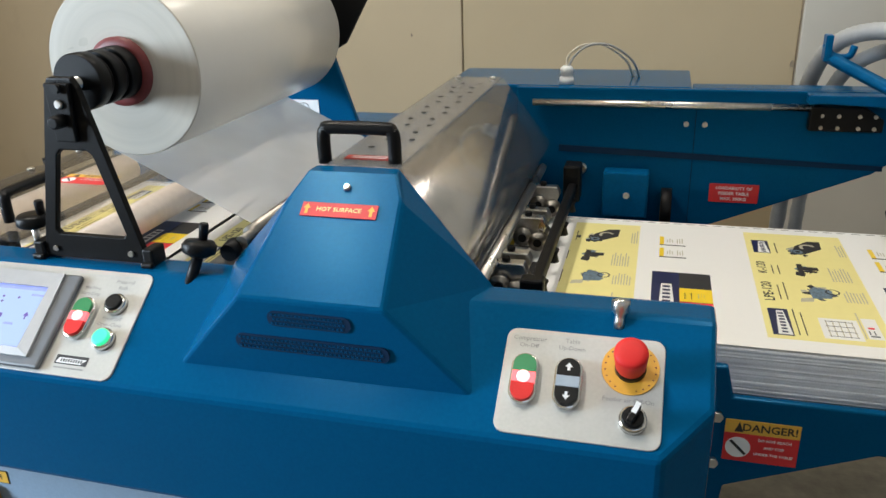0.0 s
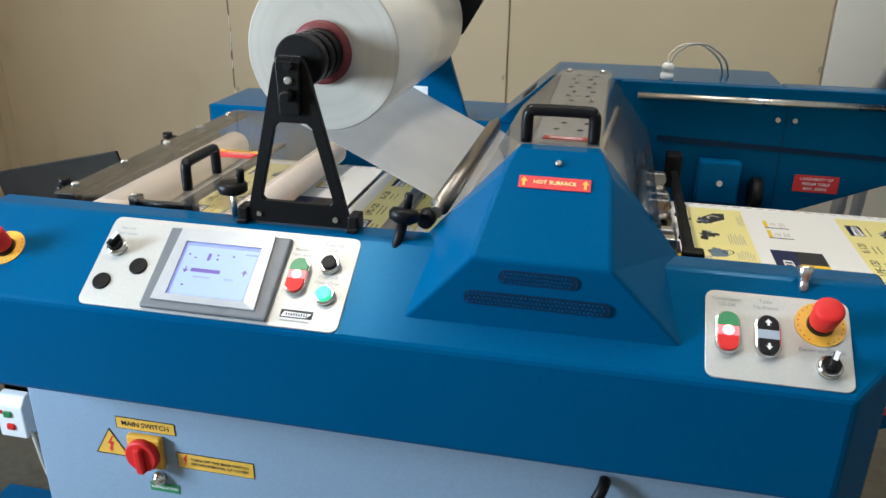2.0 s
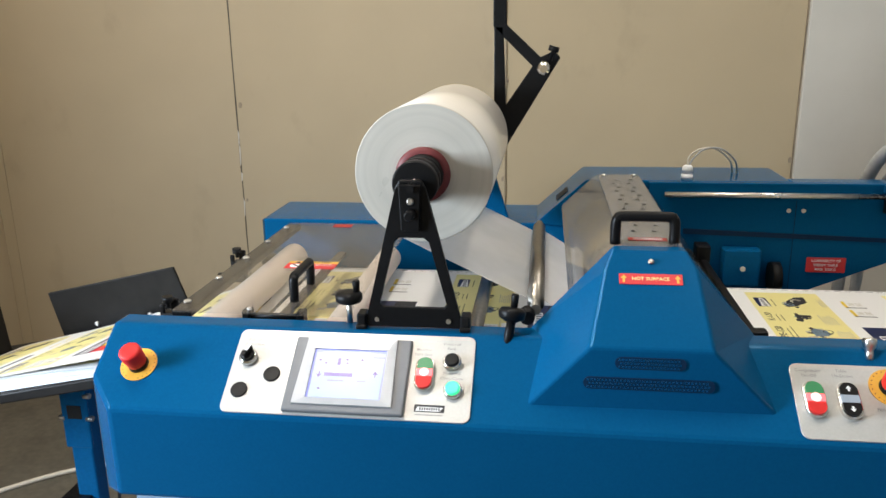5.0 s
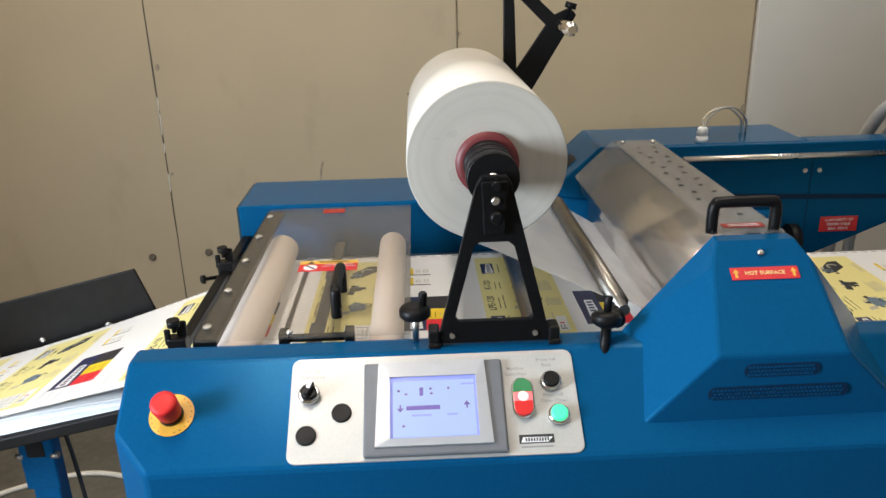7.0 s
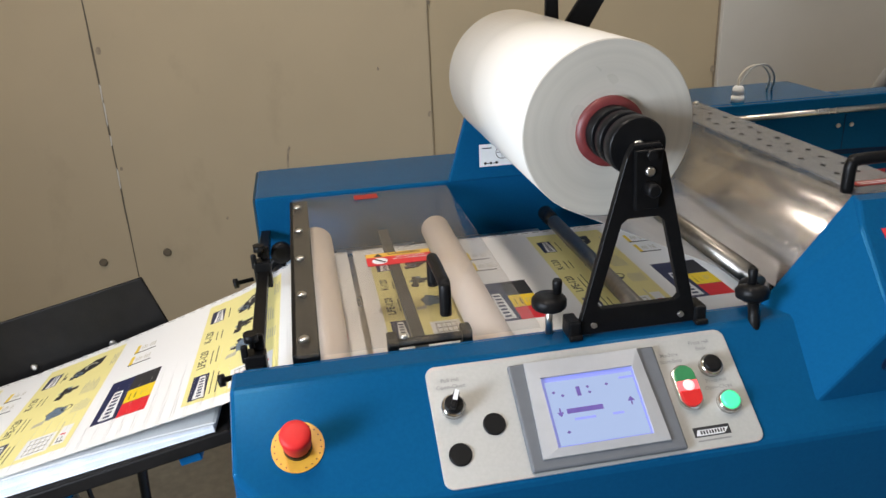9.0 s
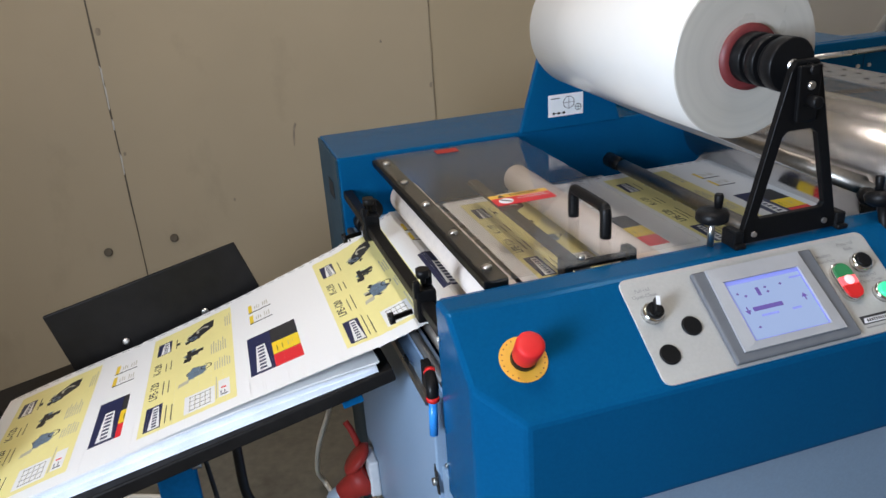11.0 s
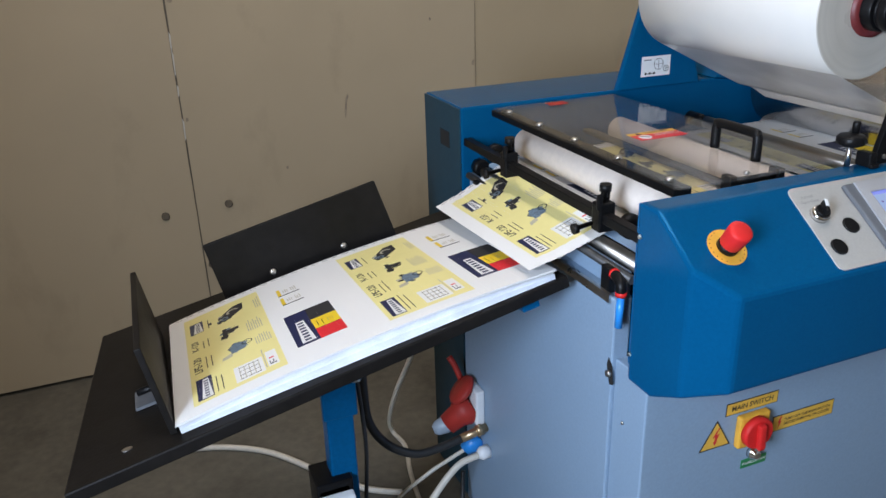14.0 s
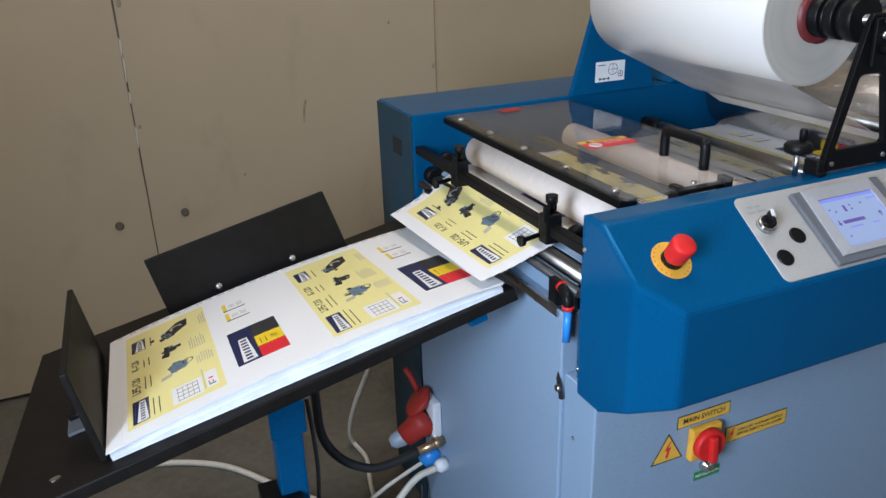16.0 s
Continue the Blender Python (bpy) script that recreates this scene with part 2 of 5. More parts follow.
def roll_material():
    """Wound plastic film: white outside, fine rings on its end faces."""
    m = mat("wound_film", (0.74, 0.73, 0.70), 0.32, vary=0.02, grain=40, stain=5)
    t = m.node_tree
    b = t.nodes["Principled BSDF"]
    b.inputs["Subsurface Weight"].default_value = 0.0
    co, sep = t.nodes.new("ShaderNodeTexCoord"), t.nodes.new("ShaderNodeSeparateXYZ")
    t.links.new(co.outputs["Object"], sep.inputs[0])
    comb, ln, ns = t.nodes.new("ShaderNodeCombineXYZ"), t.nodes.new("ShaderNodeVectorMath"), t.nodes.new("ShaderNodeTexNoise")
    t.links.new(sep.outputs["X"], comb.inputs["X"])
    t.links.new(sep.outputs["Z"], comb.inputs["Y"])
    ln.operation = "LENGTH"
    t.links.new(comb.outputs[0], ln.inputs[0])
    ns.noise_dimensions = "1D"
    ns.inputs["Scale"].default_value, ns.inputs["Detail"].default_value = 70, 6
    t.links.new(ln.outputs["Value"], ns.inputs["W"])
    patch = t.nodes.new("ShaderNodeTexNoise")
    patch.inputs["Scale"].default_value = 8
    t.links.new(co.outputs["Object"], patch.inputs["Vector"])
    s = t.nodes.new("ShaderNodeMath")
    s.operation = "ADD"
    t.links.new(ns.outputs["Fac"], s.inputs[0])
    t.links.new(patch.outputs["Fac"], s.inputs[1])
    mr = t.nodes.new("ShaderNodeMapRange")
    mr.inputs["From Min"].default_value, mr.inputs["From Max"].default_value = 0.7, 1.35
    mr.inputs["To Min"].default_value, mr.inputs["To Max"].default_value = 0.90, 1.07
    t.links.new(s.outputs[0], mr.inputs["Value"])
    sc = t.nodes.new("ShaderNodeVectorMath")
    sc.operation = "SCALE"
    sc.inputs[0].default_value = (0.50, 0.465, 0.405)
    t.links.new(mr.outputs[0], sc.inputs["Scale"])
    for l in list(b.inputs["Base Color"].links):
        t.links.remove(l)
    t.links.new(sc.outputs[0], b.inputs["Base Color"])
    return m


ROLL_END = roll_material()
ROLL_SIDE = mat("film_surface", (0.74, 0.72, 0.675), 0.19, vary=0.012, grain=30, stain=2)


# ---------------------------------------------------------------- mesh helpers
def box(bm, x0, x1, y0, y1, z0, z1):
    v = [bm.verts.new(p) for p in ((x0, y0, z0), (x1, y0, z0), (x1, y1, z0), (x0, y1, z0), (x0, y0, z1), (x1, y0, z1), (x1, y1, z1), (x0, y1, z1))]
    for f in ((3, 2, 1, 0), (4, 5, 6, 7), (0, 1, 5, 4), (1, 2, 6, 5), (2, 3, 7, 6), (3, 0, 4, 7)):
        bm.faces.new([v[i] for i in f])
    return v


def slab(bm, m, x0, x1, y0, y1, z0, z1):
    for v in box(bm, x0, x1, y0, y1, z0, z1):
        v.co = m @ v.co


def prism(bm, pts, axis, a, b, m=None):
    """Polygon pts (two coordinates) drawn out along axis from a to b."""
    put = {"x": lambda p, s: (s, p[0], p[1]), "y": lambda p, s: (p[0], s, p[1]), "z": lambda p, s: (p[0], p[1], s)}[axis]
    lo, hi = [bm.verts.new(put(p, a)) for p in pts], [bm.verts.new(put(p, b)) for p in pts]
    if m is not None:
        for v in lo + hi:
            v.co = m @ v.co
    n = len(pts)
    fs = [bm.faces.new(lo), bm.faces.new(hi[::-1])]
    fs += [bm.faces.new((lo[i], hi[i], hi[(i + 1) % n], lo[(i + 1) % n])) for i in range(n)]
    bmesh.ops.recalc_face_normals(bm, faces=fs)


def cyl(bm, p0, p1, r0, r1=None, seg=24, caps=True):
    p0, p1 = Vector(p0), Vector(p1)
    r1 = r0 if r1 is None else r1
    q = (p1 - p0).to_track_quat("Z", "Y")
    a, b = [], []
    for i in range(seg):
        c, s = math.cos(2 * math.pi * i / seg), math.sin(2 * math.pi * i / seg)
        a.append(bm.verts.new(p0 + q @ Vector((r0 * c, r0 * s, 0))))
        b.append(bm.verts.new(p1 + q @ Vector((r1 * c, r1 * s, 0))))
    for i in range(seg):
        f = bm.faces.new((a[i], a[(i + 1) % seg], b[(i + 1) % seg], b[i]))
        f.smooth = True
    if caps:
        bm.faces.new(a[::-1])
        bm.faces.new(b)


def lathe(bm, profile, p0, way, seg=28):
    """Profile of (distance along, radius) turned round the line from p0."""
    p0, q = Vector(p0), Vector(way).to_track_quat("Z", "Y")
    rings = []
    for d, r in profile:
        rings.append([bm.verts.new(p0 + q @ Vector((r * math.cos(2 * math.pi * i / seg), r * math.sin(2 * math.pi * i / seg), d))) for i in range(seg)])
    for a, b in zip(rings, rings[1:]):
        for i in range(seg):
            bm.faces.new((a[i], a[(i + 1) % seg], b[(i + 1) % seg], b[i])).smooth = True
    bm.faces.new(rings[0][::-1])
    bm.faces.new(rings[-1])


def smooth_line(pts, steps=6):
    p = [Vector(q) for q in pts]
    p = [2 * p[0] - p[1]] + p + [2 * p[-1] - p[-2]]
    out = []
    for i in range(1, len(p) - 2):
        for k in range(steps):
            t = k / steps
            out.append(0.5 * (2 * p[i] + (p[i + 1] - p[i - 1]) * t + (2 * p[i - 1] - 5 * p[i] + 4 * p[i + 1] - p[i + 2]) * t * t
                              + (3 * p[i] - p[i - 1] - 3 * p[i + 1] + p[i + 2]) * t ** 3))
    return out + [p[-2]]


def tube(bm, pts, r, seg=10, steps=6, ridge=0.0):
    line = smooth_line(pts, steps)
    rings = []
    for i, p in enumerate(line):
        d = (line[min(i + 1, len(line) - 1)] - line[max(i - 1, 0)]).normalized()
        q = d.to_track_quat("Z", "Y") if not i else last.rotation_difference(d) @ q
        last = d
        rr = r * (1 + ridge * (1 if i % 2 else -1))
        rings.append([bm.verts.new(p + q @ Vector((rr * math.cos(2 * math.pi * k / seg), rr * math.sin(2 * math.pi * k / seg), 0))) for k in range(seg)])
    for a, b in zip(rings, rings[1:]):
        for k in range(seg):
            bm.faces.new((a[k], a[(k + 1) % seg], b[(k + 1) % seg], b[k])).smooth = True
    bm.faces.new(rings[0][::-1])
    bm.faces.new(rings[-1])


def rounded(w, h, r, n=5):
    """Rounded rectangle about the origin."""
    out = []
    for cx, cy, a0 in ((w / 2 - r, h / 2 - r, 0), (-w / 2 + r, h / 2 - r, 90), (-w / 2 + r, -h / 2 + r, 180), (w / 2 - r, -h / 2 + r, 270)):
        for i in range(n + 1):
            a = radians(a0 + 90 * i / n)
            out.append((cx + r * math.cos(a), cy + r * math.sin(a)))
    return out


def text_into(bm, words, size, m, material_index=0, spread=1.0, bold=0.018):
    cu = bpy.data.curves.new("words", "FONT")
    cu.body, cu.size, cu.align_x, cu.align_y, cu.space_character, cu.resolution_u, cu.offset = words, size, "CENTER", "CENTER", spread, 2, size * bold
    ob = new("words", cu)
    me = bpy.data.meshes.new_from_object(ob.evaluated_get(bpy.context.evaluated_depsgraph_get()))
    bpy.data.objects.remove(ob)
    bpy.data.curves.remove(cu)
    me.transform(m)
    n = len(bm.faces)
    bm.from_mesh(me)
    bm.faces.ensure_lookup_table()
    for f in bm.faces[n:]:
        f.material_index = material_index
    bpy.data.meshes.remove(me)


def root_place(ob):
    while ob.parent:
        ob = ob.parent
    return ob.location


def part(name, bm, material, parent, label="", bevel=0.0, kind=""):
    """Links a bmesh drawn in world places as one mesh object under a thing or a part."""
    me = bpy.data.meshes.new(name)
    if parent is not None:
        bmesh.ops.translate(bm, verts=bm.verts, vec=-root_place(parent))
    bm.to_mesh(me)
    bm.free()
    for m in material if isinstance(material, (list, tuple)) else [material]:
        me.materials.append(m)
    ob = new(name, me)
    ob.parent = parent
    if bevel:
        b = ob.modifiers.new("edges", "BEVEL")
        b.width, b.segments, b.limit_method, b.angle_limit = bevel, 2, "ANGLE", radians(35)
    return tagged(ob, label, kind=kind)


def thing(name, place, label, category, group="", kind=""):
    ob = new(name)
    ob.location = place
    ob.empty_display_size = 0.05
    return tagged(ob, label, category, group, kind)


def draw(*calls):
    """A bmesh from (function, arguments...) rows."""
    bm = bmesh.new()
    for f, *a in calls:
        f(bm, *a)
    return bm


def structure(name, bm, material, bevel=0.0, label=""):
    return tagged(part(name, bm, material, None, bevel=bevel), label or name.replace("_", " "), "structure", kind="structure")


FL = -0.06          # the floor's height
FAR = 1.91          # the wall behind the machine
# ---------------------------------------------------------------- room
structure("floor", draw((box, -2.14, 4.2, -3.8, 2.2, FL - 0.12, FL)), FLOOR, label="grey-brown worn concrete floor")
structure("ceiling", draw((box, -2.14, 4.2, -3.8, 2.2, 4.2, 4.3)), CEIL, label="pale painted ceiling")
edges = [-2.0, -1.945, -0.884, 0.2, 1.272]
wall_n = structure("wall_north", draw((box, -2.14, 4.2, FAR + 0.04, FAR + 0.2, FL, 4.2)), WALL, label="beige panelled wall with dark vertical joints")
for x0, x1 in zip(edges, edges[1:]):
    dy = {0.2: 0.006}.get(x0, 0.0)
    part("panel", draw((box, x0 + 0.0012, x1 - 0.0012, FAR + dy, FAR + 0.04, FL + 0.012, 4.2)), WALL_OCHRE if x0 == 0.2 else WALL, wall_n, bevel=0.002)
rnd_w = random.Random(3)
def ragged(x, z0, z1, w):
    """A worn dark line of uneven width down a wall joint."""
    zs = [z0 + (z1 - z0) * i / 40 for i in range(41)]
    a = [(x - w * rnd_w.uniform(0.3, 1.0), z) for z in zs]
    b = [(x + w * rnd_w.uniform(0.2, 1.0), z) for z in zs]
    return a + b[::-1]
part("joint", draw((prism, ragged(-0.884, FL + 0.02, 4.1, 0.0035), "y", FAR - 0.0012, FAR + 0.03)), JOINT, wall_n)
for z, h in ((1.09, 0.03), (1.02, 0.045), (0.93, 0.02), (0.80, 0.04)):
    part("joint_chip", draw((prism, [(-0.886, z - h), (-0.882, z - h * 0.8), (-0.880, z + h * 0.6), (-0.885, z + h)], "y", FAR - 0.0020, FAR + 0.02)), WALL_LIGHT, wall_n)
part("joint", draw((prism, ragged(0.2, FL + 0.02, 4.1, 0.0022), "y", FAR - 0.0010, FAR + 0.03)), JOINT_PALE, wall_n)
part("joint", draw((prism, ragged(1.273, FL + 0.02, 4.1, 0.0022), "y", FAR - 0.0012, FAR + 0.03)), SCUFF, wall_n)
part("scuff", draw((prism, [(-0.322, 0.775), (-0.316, 0.79), (-0.312, 0.83), (-0.304, 0.855), (-0.308, 0.862), (-0.317, 0.845), (-0.323, 0.80)], "y", FAR - 0.0008, FAR + 0.01)), SCUFF, wall_n)
for sx, sz, sr in ((0.19, 0.93, 0.008), (0.205, 1.31, 0.006), (-0.865, 1.22, 0.009), (-0.87, 0.83, 0.006), (1.265, 1.01, 0.008), (-0.55, 0.62, 0.005), (0.02, 1.1, 0.004)):
    part("scuff", draw((prism, [(sx + sr * rnd_w.uniform(0.5, 1.2) * math.cos(a), sz + 1.6 * sr * rnd_w.uniform(0.5, 1.2) * math.sin(a)) for a in [k * 0.7854 for k in range(8)]], "y", FAR - 0.0008, FAR + 0.01)), SCUFF, wall_n)
part("panel", draw((box, 1.275, 4.2, FAR - 0.02, FAR + 0.04, FL + 0.012, 4.2)), WALL_LIGHT, wall_n, bevel=0.003)
structure("wall_east", draw((box, 4.2, 4.35, -3.8, 2.2, FL, 4.2)), WALL_LIGHT, label="pale plain wall")
# unseen walls, added: west holds the side-light window, south an opening for the fill
structure("wall_west", draw((box, -2.14, -2.0, -3.8, -1.47, FL, 4.2), (box, -2.14, -2.0, -0.63, 2.2, FL, 4.2), (box, -2.14, -2.0, -1.47, -0.63, 2.03, 4.2), (box, -2.14, -2.0, -1.47, -0.63, FL, 1.01)), WALL, label="unseen beige wall with a small window opening for the side light")
structure("wall_south", draw((box, -2.0, 0.8, -3.8, -3.6, FL, 4.2), (box, 3.6, 4.2, -3.8, -3.6, FL, 4.2), (box, 0.8, 3.6, -3.8, -3.6, FL, 2.0),
                             (box, 0.8, 3.6, -3.8, -3.6, 3.8, 4.2)), WALL, label="unseen beige wall with an opening for the fill lamp")
# Unseen fixtures added to supply overhead light, hinted at by the roll's bright strip.
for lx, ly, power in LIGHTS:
    cl = thing("unseen_ceiling_light", (lx, ly, 4.2), "unseen long white ceiling light with a lit diffuser, added for overhead light", "ceiling light", "ceiling lights")
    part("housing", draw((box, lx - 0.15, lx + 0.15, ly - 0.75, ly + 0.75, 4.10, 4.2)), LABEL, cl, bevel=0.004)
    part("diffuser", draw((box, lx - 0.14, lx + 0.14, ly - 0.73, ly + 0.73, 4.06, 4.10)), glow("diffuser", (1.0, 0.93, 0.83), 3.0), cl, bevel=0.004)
structure("ground", draw((box, -60, 60, -60, 60, FL - 0.5, FL - 0.13)), FLOOR, label="grey paved ground outside")
for x, z in ((-0.99, 0.505), (-0.773, 0.518), (-0.86, 0.30)):
    plug = thing("wall_plug", (x, FAR, z), "round dark plug cap set in the beige wall", "wall plug", "plugs in the wall")
    part("cap", draw((lathe, [(0, 0.014), (0.006, 0.014), (0.009, 0.010)], (x, FAR, z), (0, -1, 0), 16)), JOINT, plug)

# ---------------------------------------------------------------- laminating machine
mach = thing("laminating_machine", (0.28, 0.4, FL), "blue and grey sheet laminating machine with silver control panels", "laminator")
SL = Matrix(((1, 0, 0, 0), (0, 0.813, -0.582, -0.090), (0, 0.582, 0.813, 0.927), (0, 0, 0, 1)))  # the sloping desk: x, up the slope, out of it

# front cover: desk, chamfered ends, cut lower corners
XL, XR = -0.367, 0.945
def front_cover():
    bm = bmesh.new()
    ring = [(XL, 0.085), (XL, -0.042), (XL + 0.05, -0.090), (XR - 0.05, -0.090), (XR, -0.042), (XR, 0.085)]
    def top(y):
        return 0.927 + (y + 0.09) * 0.716 if y < 0.040 else 1.021
    low = [bm.verts.new((x, y, 0.716 if y > 0 else 0.753 if y > -0.06 else 0.774)) for x, y in ring]
    mid = [bm.verts.new((x, y, top(y))) for x, y in ring[1:5]]
    brow = [bm.verts.new((XL, 0.040, 1.021)), bm.verts.new((XR, 0.040, 1.021))]
    back = [bm.verts.new((XL, 0.085, 1.021)), bm.verts.new((XR, 0.085, 1.021))]
    cutl, cutr = bm.verts.new((XL, 0.025, 0.716)), bm.verts.new((XR, 0.025, 0.716))
    f = bm.faces.new
    f((low[0], cutl, low[1], mid[0], brow[0], back[0]))
    f((low[1], low[2], mid[1], mid[0]))
    f((low[2], low[3], mid[2], mid[1]))
    f((low[3], low[4], mid[3], mid[2]))
    f((low[4], cutr, low[5], back[1], brow[1], mid[3]))
    f((mid[0], mid[1], mid[2], mid[3], brow[1], brow[0]))
    f((brow[0], brow[1], back[1], back[0]))
    f((back[0], back[1], low[5], low[0]))
    f((cutl, cutr, low[4], low[1]))
    f((low[1], low[4], low[3], low[2]))
    f((low[0], low[5], cutr, cutl))
    bmesh.ops.recalc_face_normals(bm, faces=bm.faces)
    return bm
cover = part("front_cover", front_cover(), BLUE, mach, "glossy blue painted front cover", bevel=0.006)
part("front_panel", draw((box, -0.365, 0.93, 0.032, 0.12, FL + 0.04, 0.735)), GREY, mach, "pale grey painted cabinet front", bevel=0.003)
part("end_panel", draw((box, -0.372, -0.34, 0.12, 0.735, FL + 0.04, 0.845)), GREY, mach, "pale grey painted cabinet end", bevel=0.003)
part("end_panel", draw((box, 0.90, 0.93, 0.12, 0.735, FL + 0.04, 0.80)), GREY, mach, bevel=0.003)
part("base_plate", draw((box, -0.34, 0.90, 0.12, 0.735, FL + 0.04, 0.12)), GREY, mach)
for x in (-0.3, 0.86):
    for y in (0.1, 0.68):
        part("foot", draw((cyl, (x, y, FL), (x, y, FL + 0.045), 0.03)), PLASTIC, mach)
part("end_strip", draw((box, -0.378, -0.372, 0.13, 0.73, 0.835, 0.850)), STEEL, mach)
# inner side frames and floor of the cavity
part("side_frame", draw((box, -0.355, 0.93, 0.088, 0.100, 0.735, 1.012)), BLUE_TRIM, mach)
part("deck", draw((box, -0.30, 0.66, 0.102, 0.735, 0.80, 0.84)), BLACK, mach, "dark inner deck under the rollers")
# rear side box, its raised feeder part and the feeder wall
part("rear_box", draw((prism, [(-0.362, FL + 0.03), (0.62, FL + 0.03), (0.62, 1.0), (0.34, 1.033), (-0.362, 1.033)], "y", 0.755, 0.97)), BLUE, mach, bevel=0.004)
# Thin slab that makes the blue box's left face darker than the rest.
part("end_face", draw((box, -0.366, -0.3622, 0.757, 0.968, FL + 0.03, 1.030)), TEAL, mach, "dark teal end face of the rear box")
# Vent as a black patch: the shade inside is its colour.
part("vent", draw((box, -0.3675, -0.3655, 0.815, 0.868, 0.928, 0.966)), HOLE_SHADE, mach)
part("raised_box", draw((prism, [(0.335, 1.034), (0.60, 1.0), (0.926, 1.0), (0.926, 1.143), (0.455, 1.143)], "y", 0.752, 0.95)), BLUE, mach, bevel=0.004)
# Dark sliver in place of the shade in a cut slot.
part("latch_slot", draw((prism, [(0.385, 1.082), (0.392, 1.088), (0.412, 1.106), (0.405, 1.100)], "y", 0.80, 0.86)), HOLE_SHADE, mach)
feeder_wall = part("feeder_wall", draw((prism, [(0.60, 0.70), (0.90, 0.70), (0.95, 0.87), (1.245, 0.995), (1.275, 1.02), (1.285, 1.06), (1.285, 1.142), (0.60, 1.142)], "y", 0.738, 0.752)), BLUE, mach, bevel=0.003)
part("wall_flange", draw((box, 0.928, 1.285, 0.753, 0.80, 1.128, 1.142)), BLUE, mach, bevel=0.002)
part("rail", draw((cyl, (0.635, 0.722, 1.116), (1.13, 0.722, 1.116), 0.0065), (box, 0.64, 1.12, 0.722, 0.7375, 1.113, 1.119)), STEEL, mach, "steel guide rail along the feeder wall")
part("seam", draw((box, 0.9355, 0.9370, 0.7370, 0.7378, 0.88, 1.105)), SLOT_SHADE, mach)
# The recess's shade, painted as a dark navy strip on the wall.
part("slot_shade_strip", draw((prism, [(0.685, 1.018), (1.26, 1.002), (1.26, 1.011), (0.685, 1.031)], "y", 0.7355, 0.7375)), SLOT_SHADE, mach)
part("motor_cover", draw((box, 0.775, 0.86, 0.70, 0.737, 0.90, 0.99)), BLUE_TRIM, mach, bevel=0.004)
part("motor_screw", draw((cyl, (0.82, 0.70, 0.945), (0.82, 0.697, 0.945), 0.006)), STEEL, mach)
part("wheel", draw((cyl, (0.884, 0.705, 0.925), (0.904, 0.705, 0.925), 0.036)), PLASTIC, mach)
part("port", draw((lathe, [(0, 0.011), (0.006, 0.011), (0.006, 0.006), (0.004, 0.006)], (0.73, 0.7375, 0.985), (0, -1, 0), 18)), STEEL, mach)
for x in (0.92, 0.953):
    part("wall_screw", draw((cyl, (x, 0.7375, 1.078), (x, 0.734, 1.078), 0.005, None, 12)), STEEL, mach)

# hood over the hot drum
def hood():
    bm = bmesh.new()
    P = [(0.336, -0.056, 0.950), (0.697, -0.054, 0.950), (0.600, -0.060, 1.048), (0.425, -0.060, 1.048), (0.462, 0.078, 1.157), (0.577, 0.078, 1.157),
         (0.690, 0.086, 1.021), (0.338, 0.086, 1.021), (0.466, 0.100, 1.159), (0.573, 0.100, 1.159), (0.45, 0.052, 1.136), (0.59, 0.052, 1.136), (0.697, -0.05, 0.94), (0.336, -0.05, 0.94)]
    v = [bm.verts.new(p) for p in P]
    for f in ((0, 1, 2, 3), (3, 2, 11, 10), (10, 11, 5, 4), (4, 5, 9, 8), (0, 3, 10, 4, 8, 7), (1, 6, 9, 5, 11, 2), (7, 8, 9, 6)):
        bm.faces.new([v[i] for i in f])
    bmesh.ops.delete(bm, geom=[v[12], v[13]], context="VERTS")
    bmesh.ops.triangulate(bm, faces=[f for f in bm.faces if len(f.verts) > 4])
    bmesh.ops.recalc_face_normals(bm, faces=bm.faces)
    return bm
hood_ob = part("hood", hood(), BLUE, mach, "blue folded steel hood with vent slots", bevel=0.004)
FRONT = Matrix(((1, 0, 0, 0), (0, -0.03, -1, -0.0585), (0, 1, -0.03, 1.0), (0, 0, 0, 1)))
def vent_slot(x0, x1, z):
    # A dark blue slab stands for the shade behind the mesh.
    slot = part("vent_slot", draw((prism, [(px + (x0 + x1) / 2, pz) for px, pz in rounded(x1 - x0, 0.019, 0.009)], "z", -0.001, 0.0012, FRONT @ pose(0, z - 1.0, 0))), SLOT_SHADE, hood_ob)
    bm = bmesh.new()
    n = int((x1 - x0) / 0.0055)
    for i in range(n):
        for j in range(3):
            x = x0 + 0.006 + (i + 0.5 * (j % 2)) * (x1 - x0 - 0.012) / n
            slab(bm, FRONT @ pose(x, z - 1.0 + (j - 1) * 0.0055, 0.0016, 0, 0, 45), -0.0023, 0.0023, -0.0004, 0.0004, 0, 0.0006)
            slab(bm, FRONT @ pose(x, z - 1.0 + (j - 1) * 0.0055, 0.0016, 0, 0, -45), -0.0023, 0.0023, -0.0004, 0.0004, 0, 0.0006)
    part("wire_mesh", bm, BLUE_TRIM, slot, kind="stuff")
vent_slot(0.462, 0.562, 1.026)
vent_slot(0.418, 0.604, 0.993)
HOT = Matrix(((1, 0, 0, 0.518), (0, 0.786, -0.618, 0.0345), (0, 0.618, 0.786, 1.1232), (0, 0, 0, 1)))
hot = part("hot_label", draw((slab, HOT, -0.047, 0.047, -0.0095, 0.0095, 0.0, 0.0012)), RED_SIGN, hood_ob, "red hot surface warning label")
bm = bmesh.new()
text_into(bm, "HOT SURFACE", 0.0082, HOT @ pose(0, 0, 0.0018), spread=1.05)
part("lettering", bm, P_YELLOW, hot)
